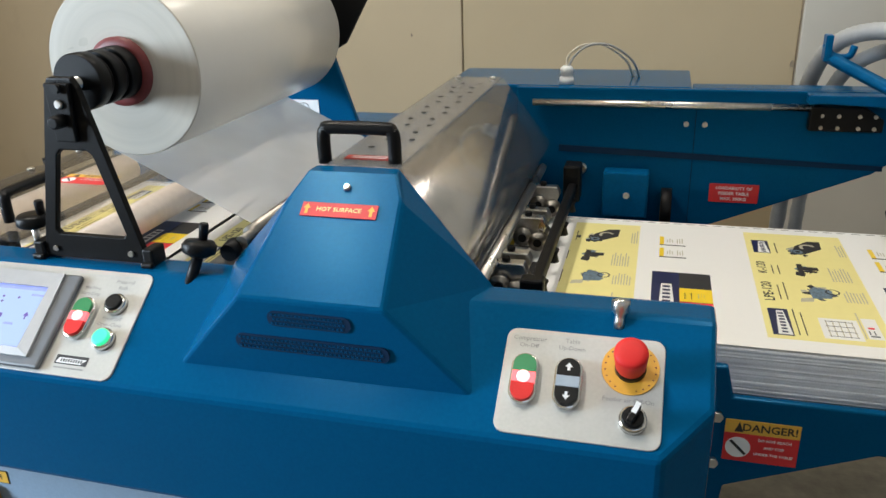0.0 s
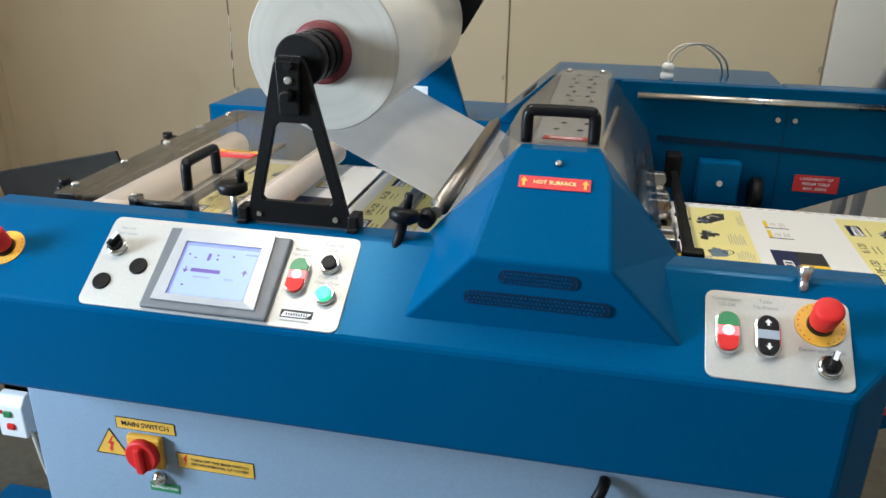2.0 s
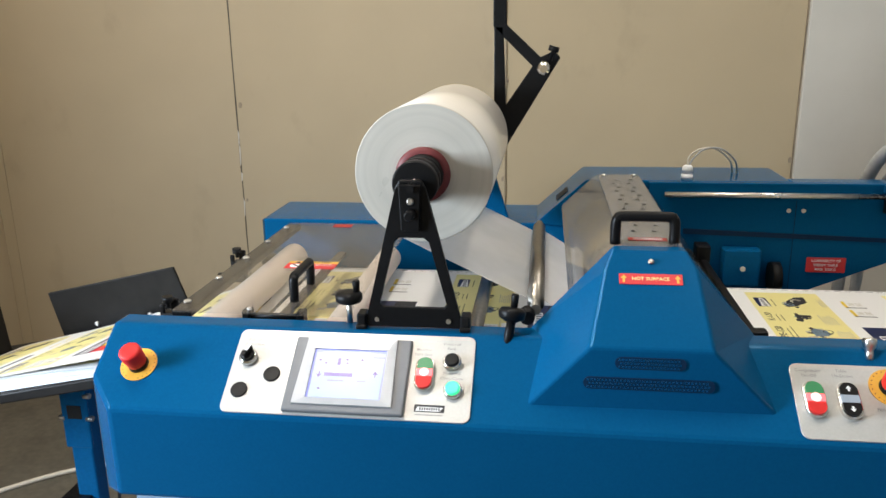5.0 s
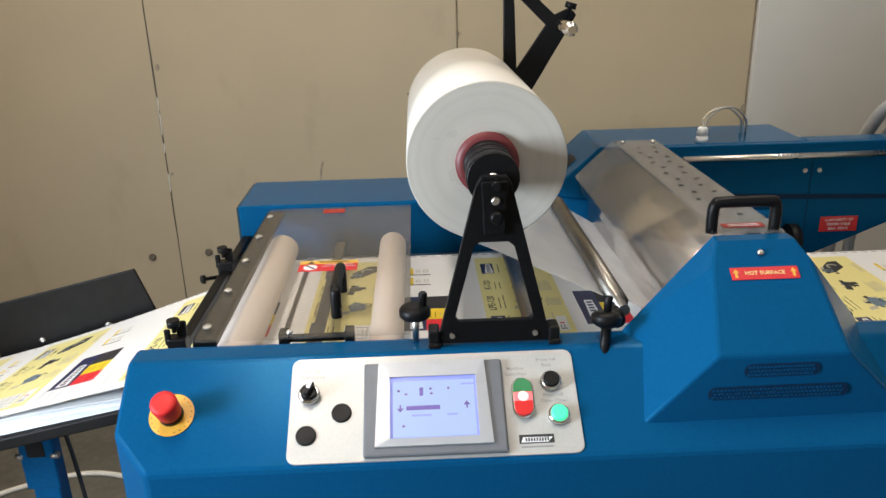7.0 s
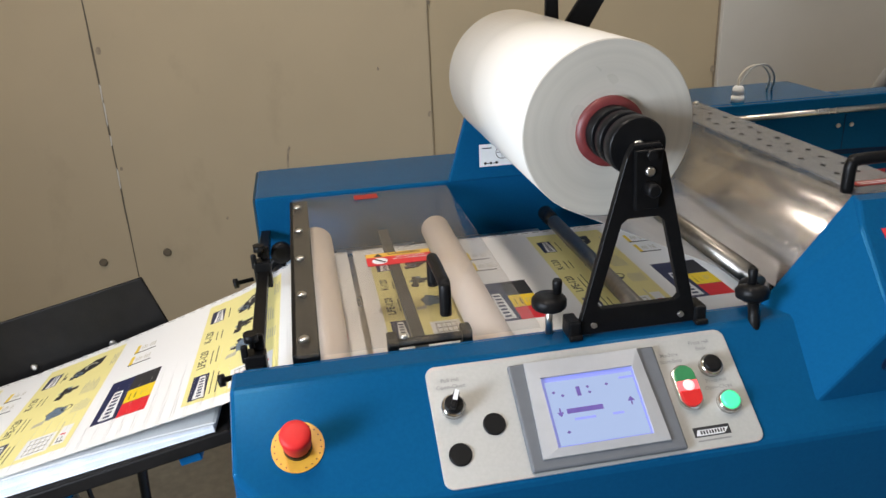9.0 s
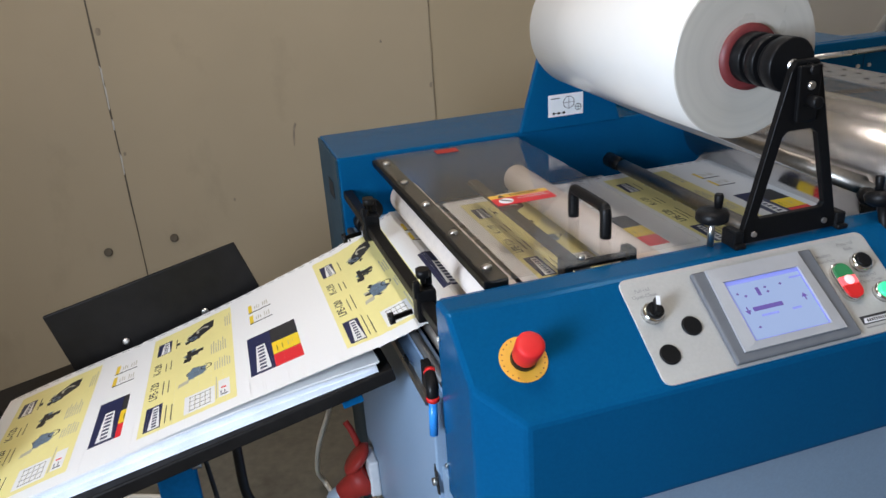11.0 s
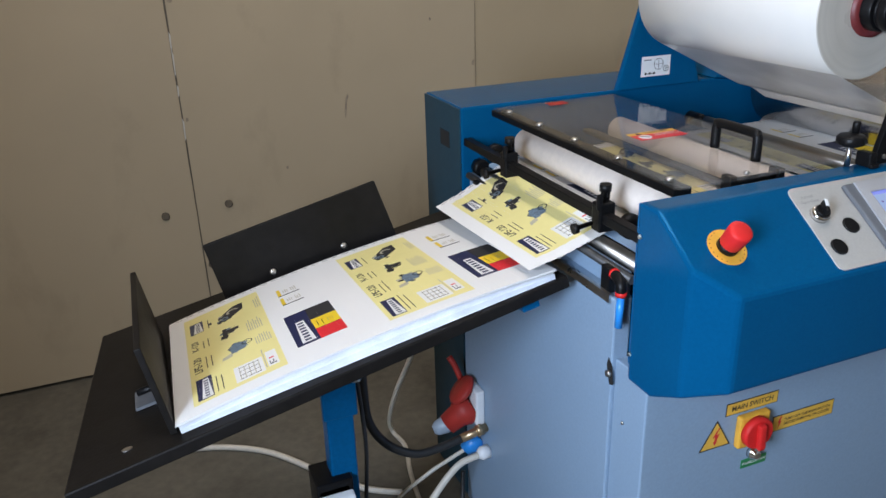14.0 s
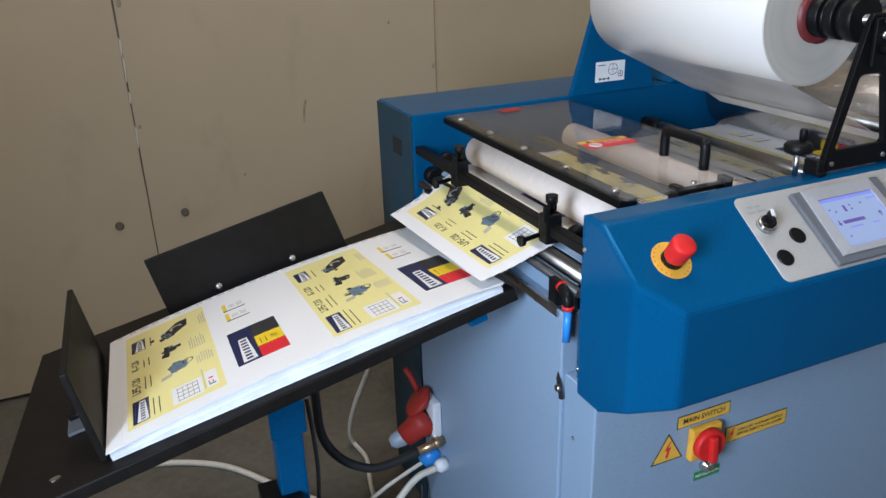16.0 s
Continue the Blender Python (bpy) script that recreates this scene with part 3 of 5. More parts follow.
for x in (-0.040, 0.040):
    part("arrow", draw((prism, [(x - 0.0018, -0.0065), (x + 0.0018, -0.0065), (x + 0.0018, 0.001), (x + 0.0045, 0.001), (x, 0.007), (x - 0.0045, 0.001), (x - 0.0018, 0.001)], "z", 0.0012, 0.0018, HOT)), AMBER, hot)
part("hood_screw", draw((lathe, [(0, 0.005), (0.003, 0.005), (0.005, 0.003)], (0.52, 0.06, 1.143), (0, -0.6, 0.8), 14)), STEEL, hood_ob)
def grip(name, p, q, up, r, parent):
    p, q, up = Vector(p), Vector(q), Vector(up)
    side = (q - p).normalized() * 0.012
    part(name, draw((tube, [p, p + up * 0.7, p + up * 0.93 + side * 0.25, p + up + side, q + up - side, q + up * 0.93 - side * 0.25, q + up * 0.7, q], r, 12, 4)), PLASTIC, parent, "black plastic bow handle")
grip("handle", (0.470, 0.115, 1.157), (0.562, 0.115, 1.157), (0, 0, 0.045), 0.0085, hood_ob)

# clear guard over the drum, with its perforated top
def guard(bm, pts, y0, y1, th=0.003):
    prism(bm, pts + [(x, z - th) for x, z in pts[::-1]], "y", y0, y1)
part("drum_guard", draw((guard, [(0.412, 1.048), (0.397, 1.084), (0.474, 1.158), (0.575, 1.158), (0.668, 1.036)], 0.102, 0.735)), CLEAR, mach, "clear bent plastic guard over the drum")
perf = part("perforated_top", draw((box, 0.480, 0.572, 0.102, 0.735, 1.1585, 1.1605)), FROST, mach, "grey perforated top strip of the guard")
# Each hole is a thin black disc on the strip, its shade painted.
for i in range(12):
    for j in range(2):
        x, y = 0.506 + 0.034 * j + (0.008 if i % 2 else 0), 0.185 + i * 0.043
        part("hole", draw((cyl, (x, y, 1.1603), (x, y, 1.1609), 0.0042, None, 10)), HOLE_SHADE, perf)
for x in (0.492, 0.560):
    part("screw", draw((lathe, [(0, 0.006), (0.003, 0.006), (0.005, 0.003)], (x, 0.71, 1.1605), (0, 0, 1), 12)), STEEL, perf)
part("guard_label", draw((box, 0.492, 0.553, 0.122, 0.140, 1.1606, 1.1614)), PLUG_RED, perf)
part("writing_bar", draw((box, 0.500, 0.546, 0.127, 0.129, 1.1615, 1.1618), (box, 0.500, 0.546, 0.133, 0.135, 1.1615, 1.1618)), LABEL, perf)
part("hot_drum", draw((lathe, [(0, 0.10), (0.003, 0.105), (0.61, 0.105), (0.613, 0.10)], (0.53, 0.11, 1.01), (0, 1, 0), 48)), DRUM, mach, "polished steel heating drum")
part("press_roller", draw((lathe, [(0, 0.05), (0.003, 0.055), (0.61, 0.055), (0.613, 0.05)], (0.50, 0.11, 0.872), (0, 1, 0), 32)), RUBBER, mach)
part("film_idler", draw((lathe, [(0, 0.009), (0.03, 0.009), (0.03, 0.0145), (0.56, 0.0145), (0.56, 0.009), (0.60, 0.009)], (0.345, 0.10, 1.045), (0, 1, 0), 28)), GUIDE, mach, "polished steel film guide roller")
part("tension_roller", draw((lathe, [(0, 0.010), (0.03, 0.010), (0.03, 0.0140), (0.545, 0.0140), (0.545, 0.010)], (0.233, 0.105, 0.955), (0, 1, 0), 28)), GUIDE, mach, "worn steel guide roller")
part("roller_bearing", draw((lathe, [(0, 0.012), (0.015, 0.0155), (0.055, 0.0155)], (0.233, 0.655, 0.955), (0, 1, 0), 20)), PLASTIC, mach)

# wound film, its shaft and the web that runs from it
AX, AZ, RR, Y0, Y1 = 0.150, 1.256, 0.1195, 0.178, 0.672
film_roll = thing("film_roll", (AX, 0.42, AZ), "large roll of milky laminating film on a black shaft", "film roll")
def roll_mesh():
    bm = bmesh.new()
    lathe(bm, [(0, 0.044), (0, RR - 0.0015), (0.0015, RR), (Y1 - Y0 - 0.0015, RR), (Y1 - Y0, RR - 0.0015), (Y1 - Y0, 0.044)], (AX, Y0, AZ), (0, 1, 0), 96)
    for f in bm.faces:
        n = f.normal if f.normal.length else Vector()
        f.normal_update()
        f.material_index = 0 if abs(f.normal.y) > 0.5 else 1
        f.smooth = abs(f.normal.y) < 0.5
    return bm
part("film", roll_mesh(), [ROLL_END, ROLL_SIDE], film_roll)
part("core", draw((lathe, [(0, 0.036), (0, 0.047), (0.03, 0.047), (0.03, 0.036)], (AX, Y0 - 0.008, AZ), (0, 1, 0), 40)), RED_CORE, film_roll, "dark red cardboard core")
hub = part("shaft", draw((cyl, (AX, 0.055, AZ), (AX, 0.735, AZ), 0.0085)), STEEL, film_roll)
for y, r, w in ((0.085, 0.037, 0.022), (0.109, 0.031, 0.010), (0.121, 0.036, 0.018), (0.142, 0.032, 0.006), (0.150, 0.036, 0.045)):
    part("chuck_ring", draw((lathe, [(0, r - 0.002), (0.002, r), (w - 0.002, r), (w, r - 0.002)], (AX, y, AZ), (0, 1, 0), 36)), PLASTIC, hub)
part("nut", draw((cyl, (AX, 0.042, AZ), (AX, 0.062, AZ), 0.0065, None, 6)), PLASTIC, hub)

stand = thing("roll_stand", (0.148, 0.066, 1.021), "black steel A-shaped stand that carries the film roll", "roll stand")
def a_frame():
    bm = bmesh.new()
    out = [(0.070, 1.024), (0.226, 1.024), (0.226, 1.040), (0.172, 1.256), (0.165, 1.268), (0.131, 1.268), (0.124, 1.256), (0.070, 1.040)]
    hole = [(0.098, 1.058), (0.198, 1.058), (0.203, 1.064), (0.176, 1.168), (0.168, 1.175), (0.128, 1.175), (0.120, 1.168), (0.093, 1.064)]
    lo = {}
    for y in (0.055, 0.065):
        a, b = [bm.verts.new((x, y, z)) for x, z in out], [bm.verts.new((x, y, z)) for x, z in hole]
        lo[y] = (a, b)
        for i in range(8):
            j = (i + 1) % 8
            bm.faces.new((a[i], a[j], b[j], b[i]))
    for k in (0, 1):
        a, b = lo[0.055][k], lo[0.065][k]
        for i in range(8):
            bm.faces.new((a[i], a[(i + 1) % 8], b[(i + 1) % 8], b[i]))
    bmesh.ops.recalc_face_normals(bm, faces=bm.faces)
    return bm
part("frame", a_frame(), BLACK, stand, bevel=0.002)
for x in (0.062, 0.233):
    part("clamp", draw((box, x - 0.008, x + 0.008, 0.050, 0.080, 1.0215, 1.046), (box, x - 0.009, x + 0.009, 0.044, 0.052, 1.0212, 1.029)), PLASTIC, stand, bevel=0.003)
part("slide", draw((prism, [(0.133, 1.188), (0.163, 1.188), (0.166, 1.262), (0.130, 1.262)], "y", 0.047, 0.0545)), BLACK, stand, bevel=0.002)
for z, r, l, m in ((1.236, 0.006, 0.004, STEEL), (1.216, 0.0085, 0.018, PLASTIC)):
    part("screw", draw((lathe, [(0, r), (l - 0.002, r), (l, r * 0.7)], (0.149, 0.047, z), (0, -1, 0), 14)), m, stand)
for x in (0.088, 0.206):
    part("screw", draw((lathe, [(0, 0.004), (0.003, 0.004)], (x, 0.0552, 1.037), (0, -1, 0), 12)), STEEL, stand)

web = thing("film_web", (0.25, 0.42, 1.1), "thin milky film running from the roll to the guide roller", "film")
t0 = math.atan2(1.045 - AZ, 0.345 - AX)
d0 = math.hypot(0.345 - AX, 1.045 - AZ)
ta = t0 - math.acos((RR - 0.0145) / d0)
pa = (AX + RR * math.cos(ta), AZ + RR * math.sin(ta))
pb = (0.345 + 0.0145 * math.cos(ta), 1.045 + 0.0145 * math.sin(ta))
part("sheet", draw((prism, [pa, pb, (pb[0] + 0.0004, pb[1] + 0.0004), (pa[0] + 0.0004, pa[1] + 0.0004)], "y", Y0 + 0.002, Y1 - 0.002)), FILM, web)
part("sheet", draw((prism, [(0.356, 1.0355), (0.430, 0.990), (0.4304, 0.9905), (0.3564, 1.0360)], "y", Y0 + 0.002, Y1 - 0.002)), FILM, web)

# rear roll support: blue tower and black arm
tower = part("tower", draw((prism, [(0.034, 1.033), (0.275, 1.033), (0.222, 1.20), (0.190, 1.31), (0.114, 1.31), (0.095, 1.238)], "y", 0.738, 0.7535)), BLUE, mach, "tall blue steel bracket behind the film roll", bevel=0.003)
tag_label = part("diagram_label", draw((box, 0.100, 0.182, 0.7365, 0.738, 1.060, 1.107)), LABEL, tower, "white label with a threading diagram")
for cx, cz, r in ((0.148, 1.088, 0.013), (0.170, 1.076, 0.007)):
    part("ring", draw((tube, [(cx + r * math.cos(a * 0.5236), 0.7362, cz + r * math.sin(a * 0.5236)) for a in range(13)], 0.0006, 6, 2)), INK, tag_label)
    part("cross", draw((box, cx - r, cx + r, 0.7358, 0.7364, cz - 0.0004, cz + 0.0004), (box, cx - 0.0004, cx + 0.0004, 0.7358, 0.7364, cz - r, cz + r)), INK, tag_label)
part("bar", draw((box, 0.106, 0.126, 0.7358, 0.7364, 1.098, 1.100), (box, 0.110, 0.140, 0.7358, 0.7364, 1.066, 1.0675)), INK, tag_label)
for x in (0.112, 0.124, 0.136):
    part("mark", draw((cyl, (x, 0.7364, 1.0672), (x, 0.7358, 1.0672), 0.003, None, 12)), INK, tag_label)
PIN = 0.15
arm = part("arm", draw((prism, [(0.215, 1.20), (0.262, 1.225), (0.385, 1.43), (0.372, 1.446), (0.340, 1.432), (0.262, 1.505), (0.262, 1.56), (0.232, 1.56), (0.232, 1.50), (0.322, 1.412), (0.262, 1.325), (0.255, 1.50), (0.234, 1.50), (0.234, 1.30)], "y", 0.716, 0.726)), BLACK, mach, "black steel arm for a second film roll", bevel=0.002)
part("pin", draw((lathe, [(0, 0.013), (PIN - 0.012, 0.013), (PIN - 0.012, 0.009), (PIN, 0.008)], (0.348, 0.716, 1.412), (0, -1, 0), 20)), CHROME, arm)
part("knob", draw((lathe, [(0, 0.004), (0.02, 0.004), (0.02, 0.012), (0.032, 0.012)], (0.362, 0.70, 1.425), (0.3, 0, 1), 16)), PLASTIC, arm)

# exit section: clear cover, white rollers, black bar
lid = part("exit_cover", draw((box, -0.287, 0.028, 0.09, 0.745, 1.024, 1.0275)), CLEAR, mach, "clear flat plastic cover over the exit rollers")
part("edge_strip", draw((box, -0.293, -0.258, 0.10, 0.742, 1.010, 1.0235)), BLACK, mach, bevel=0.002)
for y in (0.684, 0.55, 0.415, 0.272, 0.132):
    part("screw", draw((lathe, [(0, 0.007), (0.003, 0.007), (0.005, 0.004)], (-0.277, y, 1.0275), (0, 0, 1), 14)), STEEL, lid)
grip("handle", (-0.085, 0.155, 1.0275), (-0.085, 0.255, 1.0275), (0, 0, 0.045), 0.0085, lid)
def danger(m, w, h, words, parent):
    s = part("danger_label", draw((slab, m, -w / 2, w / 2, -h / 2, h * 0.18, 0, 0.0008)), RED_SIGN, parent, "red and amber danger label")
    part("header", draw((slab, m, -w / 2, w / 2, h * 0.18, h / 2, 0, 0.0008)), AMBER, s)
    bm = bmesh.new()
    text_into(bm, "DANGER!", h * 0.25, m @ pose(w * 0.1, h * 0.335, 0.0013))
    part("lettering", bm, INK, s)
    part("triangle", draw((prism, [(-w * 0.37, h * 0.22), (-w * 0.25, h * 0.22), (-w * 0.31, h * 0.46)], "z", 0.0008, 0.0013, m)), INK, s)
    bm = bmesh.new()
    for i, line in enumerate(words):
        text_into(bm, line, min(h * 0.13, w * 0.95 / len(max(words, key=len))), m @ pose(w * 0.18, h * 0.06 - i * h * 0.17, 0.0013))
    part("lettering", bm, LABEL, s)
    c = pose(-w * 0.3, -h * 0.16, 0)
    part("disc", draw((prism, [(h * 0.25 * math.cos(a * 0.393), h * 0.25 * math.sin(a * 0.393)) for a in range(16)], "z", 0.0008, 0.0013, m @ c)), LABEL, s)
    part("ban_sign", draw((slab, m @ c @ pose(0, 0, 0, 0, 0, -45), -h * 0.22, h * 0.22, -h * 0.03, h * 0.03, 0.0013, 0.0018)), INK, s)
danger(pose(-0.120, 0.375, 1.0277), 0.105, 0.05, ("DO NOT REACH", "INTO THE MACHINE"), lid)
part("notice_label", draw((box, -0.165, -0.118, 0.70, 0.728, 1.0277, 1.0283)), PLUG_RED, lid)
for x, r, z in ((-0.250, 0.032, 0.964), (-0.013, 0.028, 0.966)):
    part("pull_roller", draw((lathe, [(0, r - 0.004), (0.004, r), (0.546, r), (0.55, r - 0.004)], (x, 0.108, z), (0, 1, 0), 36)), RUBBER, mach, "cream rubber covered pull roller")
    part("under_roller", draw((lathe, [(0, 0.022), (0.55, 0.022)], (x, 0.108, 0.896), (0, 1, 0), 28)), CHROME, mach)
part("cross_bar", draw((box, -0.130, -0.112, 0.10, 0.62, 0.980, 0.988)), DARK_ROLL, mach, "grey steel cross bar under the cover")
part("support_table", draw((box, -0.21, 0.22, 0.12, 0.72, 0.895, 0.918)), STEEL, mach)
part("delivery_roller", draw((lathe, [(0, 0.008), (0.02, 0.008), (0.02, 0.0135), (0.60, 0.0135), (0.60, 0.008), (0.64, 0.008)], (-0.328, 0.10, 0.893), (0, 1, 0), 28)), GUIDE, mach, "worn steel delivery roller")
part("roller_cap", draw((lathe, [(0, 0.014), (0.003, 0.019), (0.022, 0.019)], (-0.328, 0.715, 0.900), (0, 1, 0), 20)), PLASTIC, mach)
part("delivery_rod", draw((cyl, (-0.356, 0.10, 0.884), (-0.356, 0.73, 0.884), 0.0075)), DARK_ROLL, mach)
part("exit_plate", draw((prism, [(-0.313, 0.9045), (-0.250, 0.9145), (-0.250, 0.9115), (-0.313, 0.9015)], "y", 0.115, 0.725)), GREY, mach, "pale grey exit plate", bevel=0.001)
part("upper_end_panel", draw((box, -0.352, -0.344, 0.12, 0.735, 0.845, 0.889)), GREY, mach, bevel=0.002)
bar = part("stripper_bar", draw((box, -0.358, -0.339, 0.088, 0.752, 0.948, 0.965)), BLACK, mach, "black square bar above the sheet exit", bevel=0.002)
for y in (0.545, 0.203):
    part("bar_block", draw((box, -0.363, -0.333, y - 0.013, y + 0.013, 0.932, 0.982), (box, -0.350, -0.334, y + 0.001, y + 0.010, 0.982, 1.006), (box, -0.366, -0.356, y - 0.012, y - 0.004, 0.970, 0.998)), PLASTIC, bar, bevel=0.003)
    part("block_knob", draw((lathe, [(0, 0.004), (0.010, 0.004), (0.010, 0.010), (0.022, 0.010)], (-0.350, y - 0.006, 0.992), (0, 0, 1), 14)), PLASTIC, bar)
    part("block_screw", draw((lathe, [(0, 0.004), (0.028, 0.004), (0.028, 0.009), (0.036, 0.009)], (-0.367, y + 0.004, 0.946), (-1, 0, -0.15), 12)), PLASTIC, bar)
for y in (0.66, 0.16):
    part("pulley", draw((lathe, [(0, 0.010), (0.002, 0.021), (0.016, 0.021), (0.018, 0.010)], (-0.318, y, 0.945), (0, 1, 0), 24)), PLASTIC, mach)
for y in (0.665, 0.155):
    part("bracket", draw((box, -0.372, -0.357, y - 0.011, y + 0.011, 0.842, 0.890)), PLASTIC, mach, bevel=0.002)
elbow = part("elbow_fitting", draw((tube, [(-0.366, 0.140, 0.884), (-0.370, 0.124, 0.883), (-0.373, 0.108, 0.878), (-0.374, 0.104, 0.864)], 0.0085, 12, 5)), PLASTIC, mach)
part("collar", draw((cyl, (-0.374, 0.104, 0.866), (-0.374, 0.104, 0.859), 0.0092)), RED, elbow)
part("collar", draw((cyl, (-0.368, 0.130, 0.8835), (-0.3665, 0.137, 0.884), 0.0092)), RED, elbow)
part("air_tube", draw((cyl, (-0.374, 0.104, 0.859), (-0.377, 0.102, 0.805), 0.0062)), BLUE_TUBE, elbow)
# The slot's inner shade is a black patch on the panel.
lock = part("lock_slot", draw((prism, [(0.112, 0.690), (0.122, 0.686), (0.132, 0.72), (0.128, 0.735), (0.118, 0.722)], "x", -0.3735, -0.3718)), HOLE_SHADE, mach)
part("lock_stud", draw((lathe, [(0, 0.006), (0.006, 0.006)], (-0.3735, 0.122, 0.708), (-1, 0, 0), 12)), STEEL, lock)
for y, z in ((0.088, 0.628), (0.088, 0.35)):
    part("rivet", draw((lathe, [(0, 0.0035), (0.002, 0.0025)], (-0.366, y, z), (-1, 0, 0), 10)), STEEL, mach)
for y, z in ((0.075, 0.968), (0.08, 0.765)):
    part("cover_screw", draw((lathe, [(0, 0.004), (0.003, 0.003)], (XL, y, z), (-1, 0, 0), 12)), STEEL, mach)

# ---------------------------------------------------------------- controls on the desk
def on_desk(x, s, h=0.0):
    return SL @ pose(x, s, h)


def plate(x0, x1, s0, s1, r):
    return part("control_panel", draw((prism, [(x + (x0 + x1) / 2, y + (s0 + s1) / 2) for x, y in rounded(x1 - x0, s1 - s0, r)], "z", -0.004, 0.0022, SL)), PLATE, mach, "silver control panel with rounded corners", bevel=0.0008)


def spin(bm, m, profile, seg=26):
    n = len(bm.verts)
    lathe(bm, profile, (0, 0, 0), (0, 0, 1), seg)
    bm.verts.ensure_lookup_table()
    for v in bm.verts[n:]:
        v.co = m @ v.co


def words(parent, lines, x, s, size=0.0072, gap=0.0085, material=GREY_INK):
    bm = bmesh.new()
    for i, w in enumerate(lines):
        text_into(bm, w, size, on_desk(x, s - i * gap, 0.0027), bold=0.004)
    part("lettering", bm, material, parent)


def push_button(parent, x, s, cap, label):
    b = part("push_button", draw((spin, on_desk(x, s), [(0.002, 0.0145), (0.009, 0.0145), (0.0115, 0.0125)])), CHROME, parent, label)
    part("button_cap", draw((spin, on_desk(x, s), [(0.0105, 0.0115), (0.014, 0.0112), (0.015, 0.009)])), cap, b)


def double_button(parent, x, s, top, low, lamp, core, label):
    b = part("double_button", draw((prism, [(a + x, c + s) for a, c in rounded(0.030, 0.058, 0.0148, 8)], "z", 0.002, 0.010, SL)), CHROME, parent, label, bevel=0.0015)
    shape = rounded(0.0245, 0.052, 0.0121, 8)
    part("upper_cap", draw((prism, [(a + x, c + s) for a, c in shape if c > 0.006] + [(x - 0.01225, s + 0.0065), (x + 0.01225, s + 0.0065)], "z", 0.010, 0.0135, SL)), top, b)
    part("lower_cap", draw((prism, [(x + 0.01225, s - 0.0065), (x - 0.01225, s - 0.0065)] + [(a + x, c + s) for a, c in shape if c < -0.006], "z", 0.010, 0.0135, SL)), low, b)
    part("lamp_window", draw((slab, on_desk(x, s), -0.01225, 0.01225, -0.006, 0.006, 0.010, 0.0135)), lamp, b)
    if core:
        part("lamp_core", draw((spin, on_desk(x, s), [(0.0135, 0.0072), (0.0150, 0.0066), (0.0158, 0.004)])), core, b)
    return b


def selector(parent, x, s, turn):
    b = part("selector_switch", draw((spin, on_desk(x, s), [(0.002, 0.0145), (0.010, 0.0145), (0.012, 0.012)])), CHROME, parent, "chrome ring selector switch")
    part("rotor", draw((spin, on_desk(x, s), [(0.011, 0.0115), (0.016, 0.0112), (0.017, 0.010)])), PLASTIC, b)
    m = on_desk(x, s) @ pose(0, 0, 0, 0, 0, turn)
    part("lever", draw((slab, m, -0.0035, 0.0035, -0.009, 0.013, 0.016, 0.026)), PLASTIC, b, bevel=0.0015)
    part("pointer", draw((slab, m, -0.0026, 0.0026, 0.001, 0.0134, 0.0250, 0.0268)), LABEL, b)


def stop_button(x, s, base=0.0):
    st = thing("emergency_stop", SL @ Vector((x, s, 0.0)), "red mushroom emergency stop button on a yellow disc", "stop button", "emergency stops")
    ring = part("disc", draw((spin, on_desk(x, s, base), [(0.0, 0.030), (0.0016, 0.030)], 40)), YELLOW, st, "yellow disc with black lettering")
    bm = bmesh.new()
    for i in range(22):
        a = 360 / 22 * i
        if i % 11 not in (0, 10):
            slab(bm, on_desk(x, s, base) @ pose(0, 0, 0, 0, 0, a), -0.0008, 0.0008, 0.0255, 0.0270, 0.0016, 0.0018)
    part("lettering", bm, RED_CORE, ring)
    part("neck", draw((spin, on_desk(x, s, base), [(0.0016, 0.0165), (0.011, 0.0155)])), PLASTIC, st)
    part("head", draw((spin, on_desk(x, s, base), [(0.008, 0.0150), (0.012, 0.0160), (0.037, 0.0176), (0.0405, 0.0172), (0.0425, 0.0155), (0.0435, 0.011), (0.0438, 0.004)], 36)), RED, st)
    return st


main_panel = plate(-0.136, 0.253, 0.005, 0.155, 0.012)
hmi = part("touch_screen", draw((slab, SL, -0.036, 0.153, 0.008, 0.141, 0.002, 0.010)), SLATE, main_panel, "touch screen in a silver bezel", bevel=0.003)
def bezel():
    bm = bmesh.new()
    o = [(-0.021, 0.020), (0.134, 0.020), (0.129, 0.139), (-0.016, 0.139)]
    i = [(-0.001, 0.030), (0.116, 0.030), (0.116, 0.117), (-0.001, 0.117)]
    oa, ob_, ia, ib = ([bm.verts.new(SL @ Vector((x, y, h))) for x, y in p] for p, h in ((o, 0.009), (o, 0.013), (i, 0.0145), (i, 0.011)))
    for a, b in ((oa, ob_), (ob_, ia), (ia, ib)):
        for k in range(4):
            bm.faces.new((a[k], a[(k + 1) % 4], b[(k + 1) % 4], b[k]))
    bmesh.ops.recalc_face_normals(bm, faces=bm.faces)
    return bm
part("bezel", bezel(), BEZEL, hmi)
display = part("display", draw((slab, SL, -0.001, 0.116, 0.030, 0.117, 0.010, 0.0115)), SCREEN_EDGE, hmi, "lit screen with dark symbols")
part("page", draw((slab, SL, 0.003, 0.113, 0.032, 0.111, 0.0115, 0.0118)), SCREEN, display)
def mark(*shape):
    part("symbol", draw((prism, [(0.001 + x, y) for x, y in shape], "z", 0.0118, 0.0120, SL)), SCREEN_INK, display)
mark((0.020, 0.069), (0.065, 0.069), (0.065, 0.075), (0.020, 0.075))
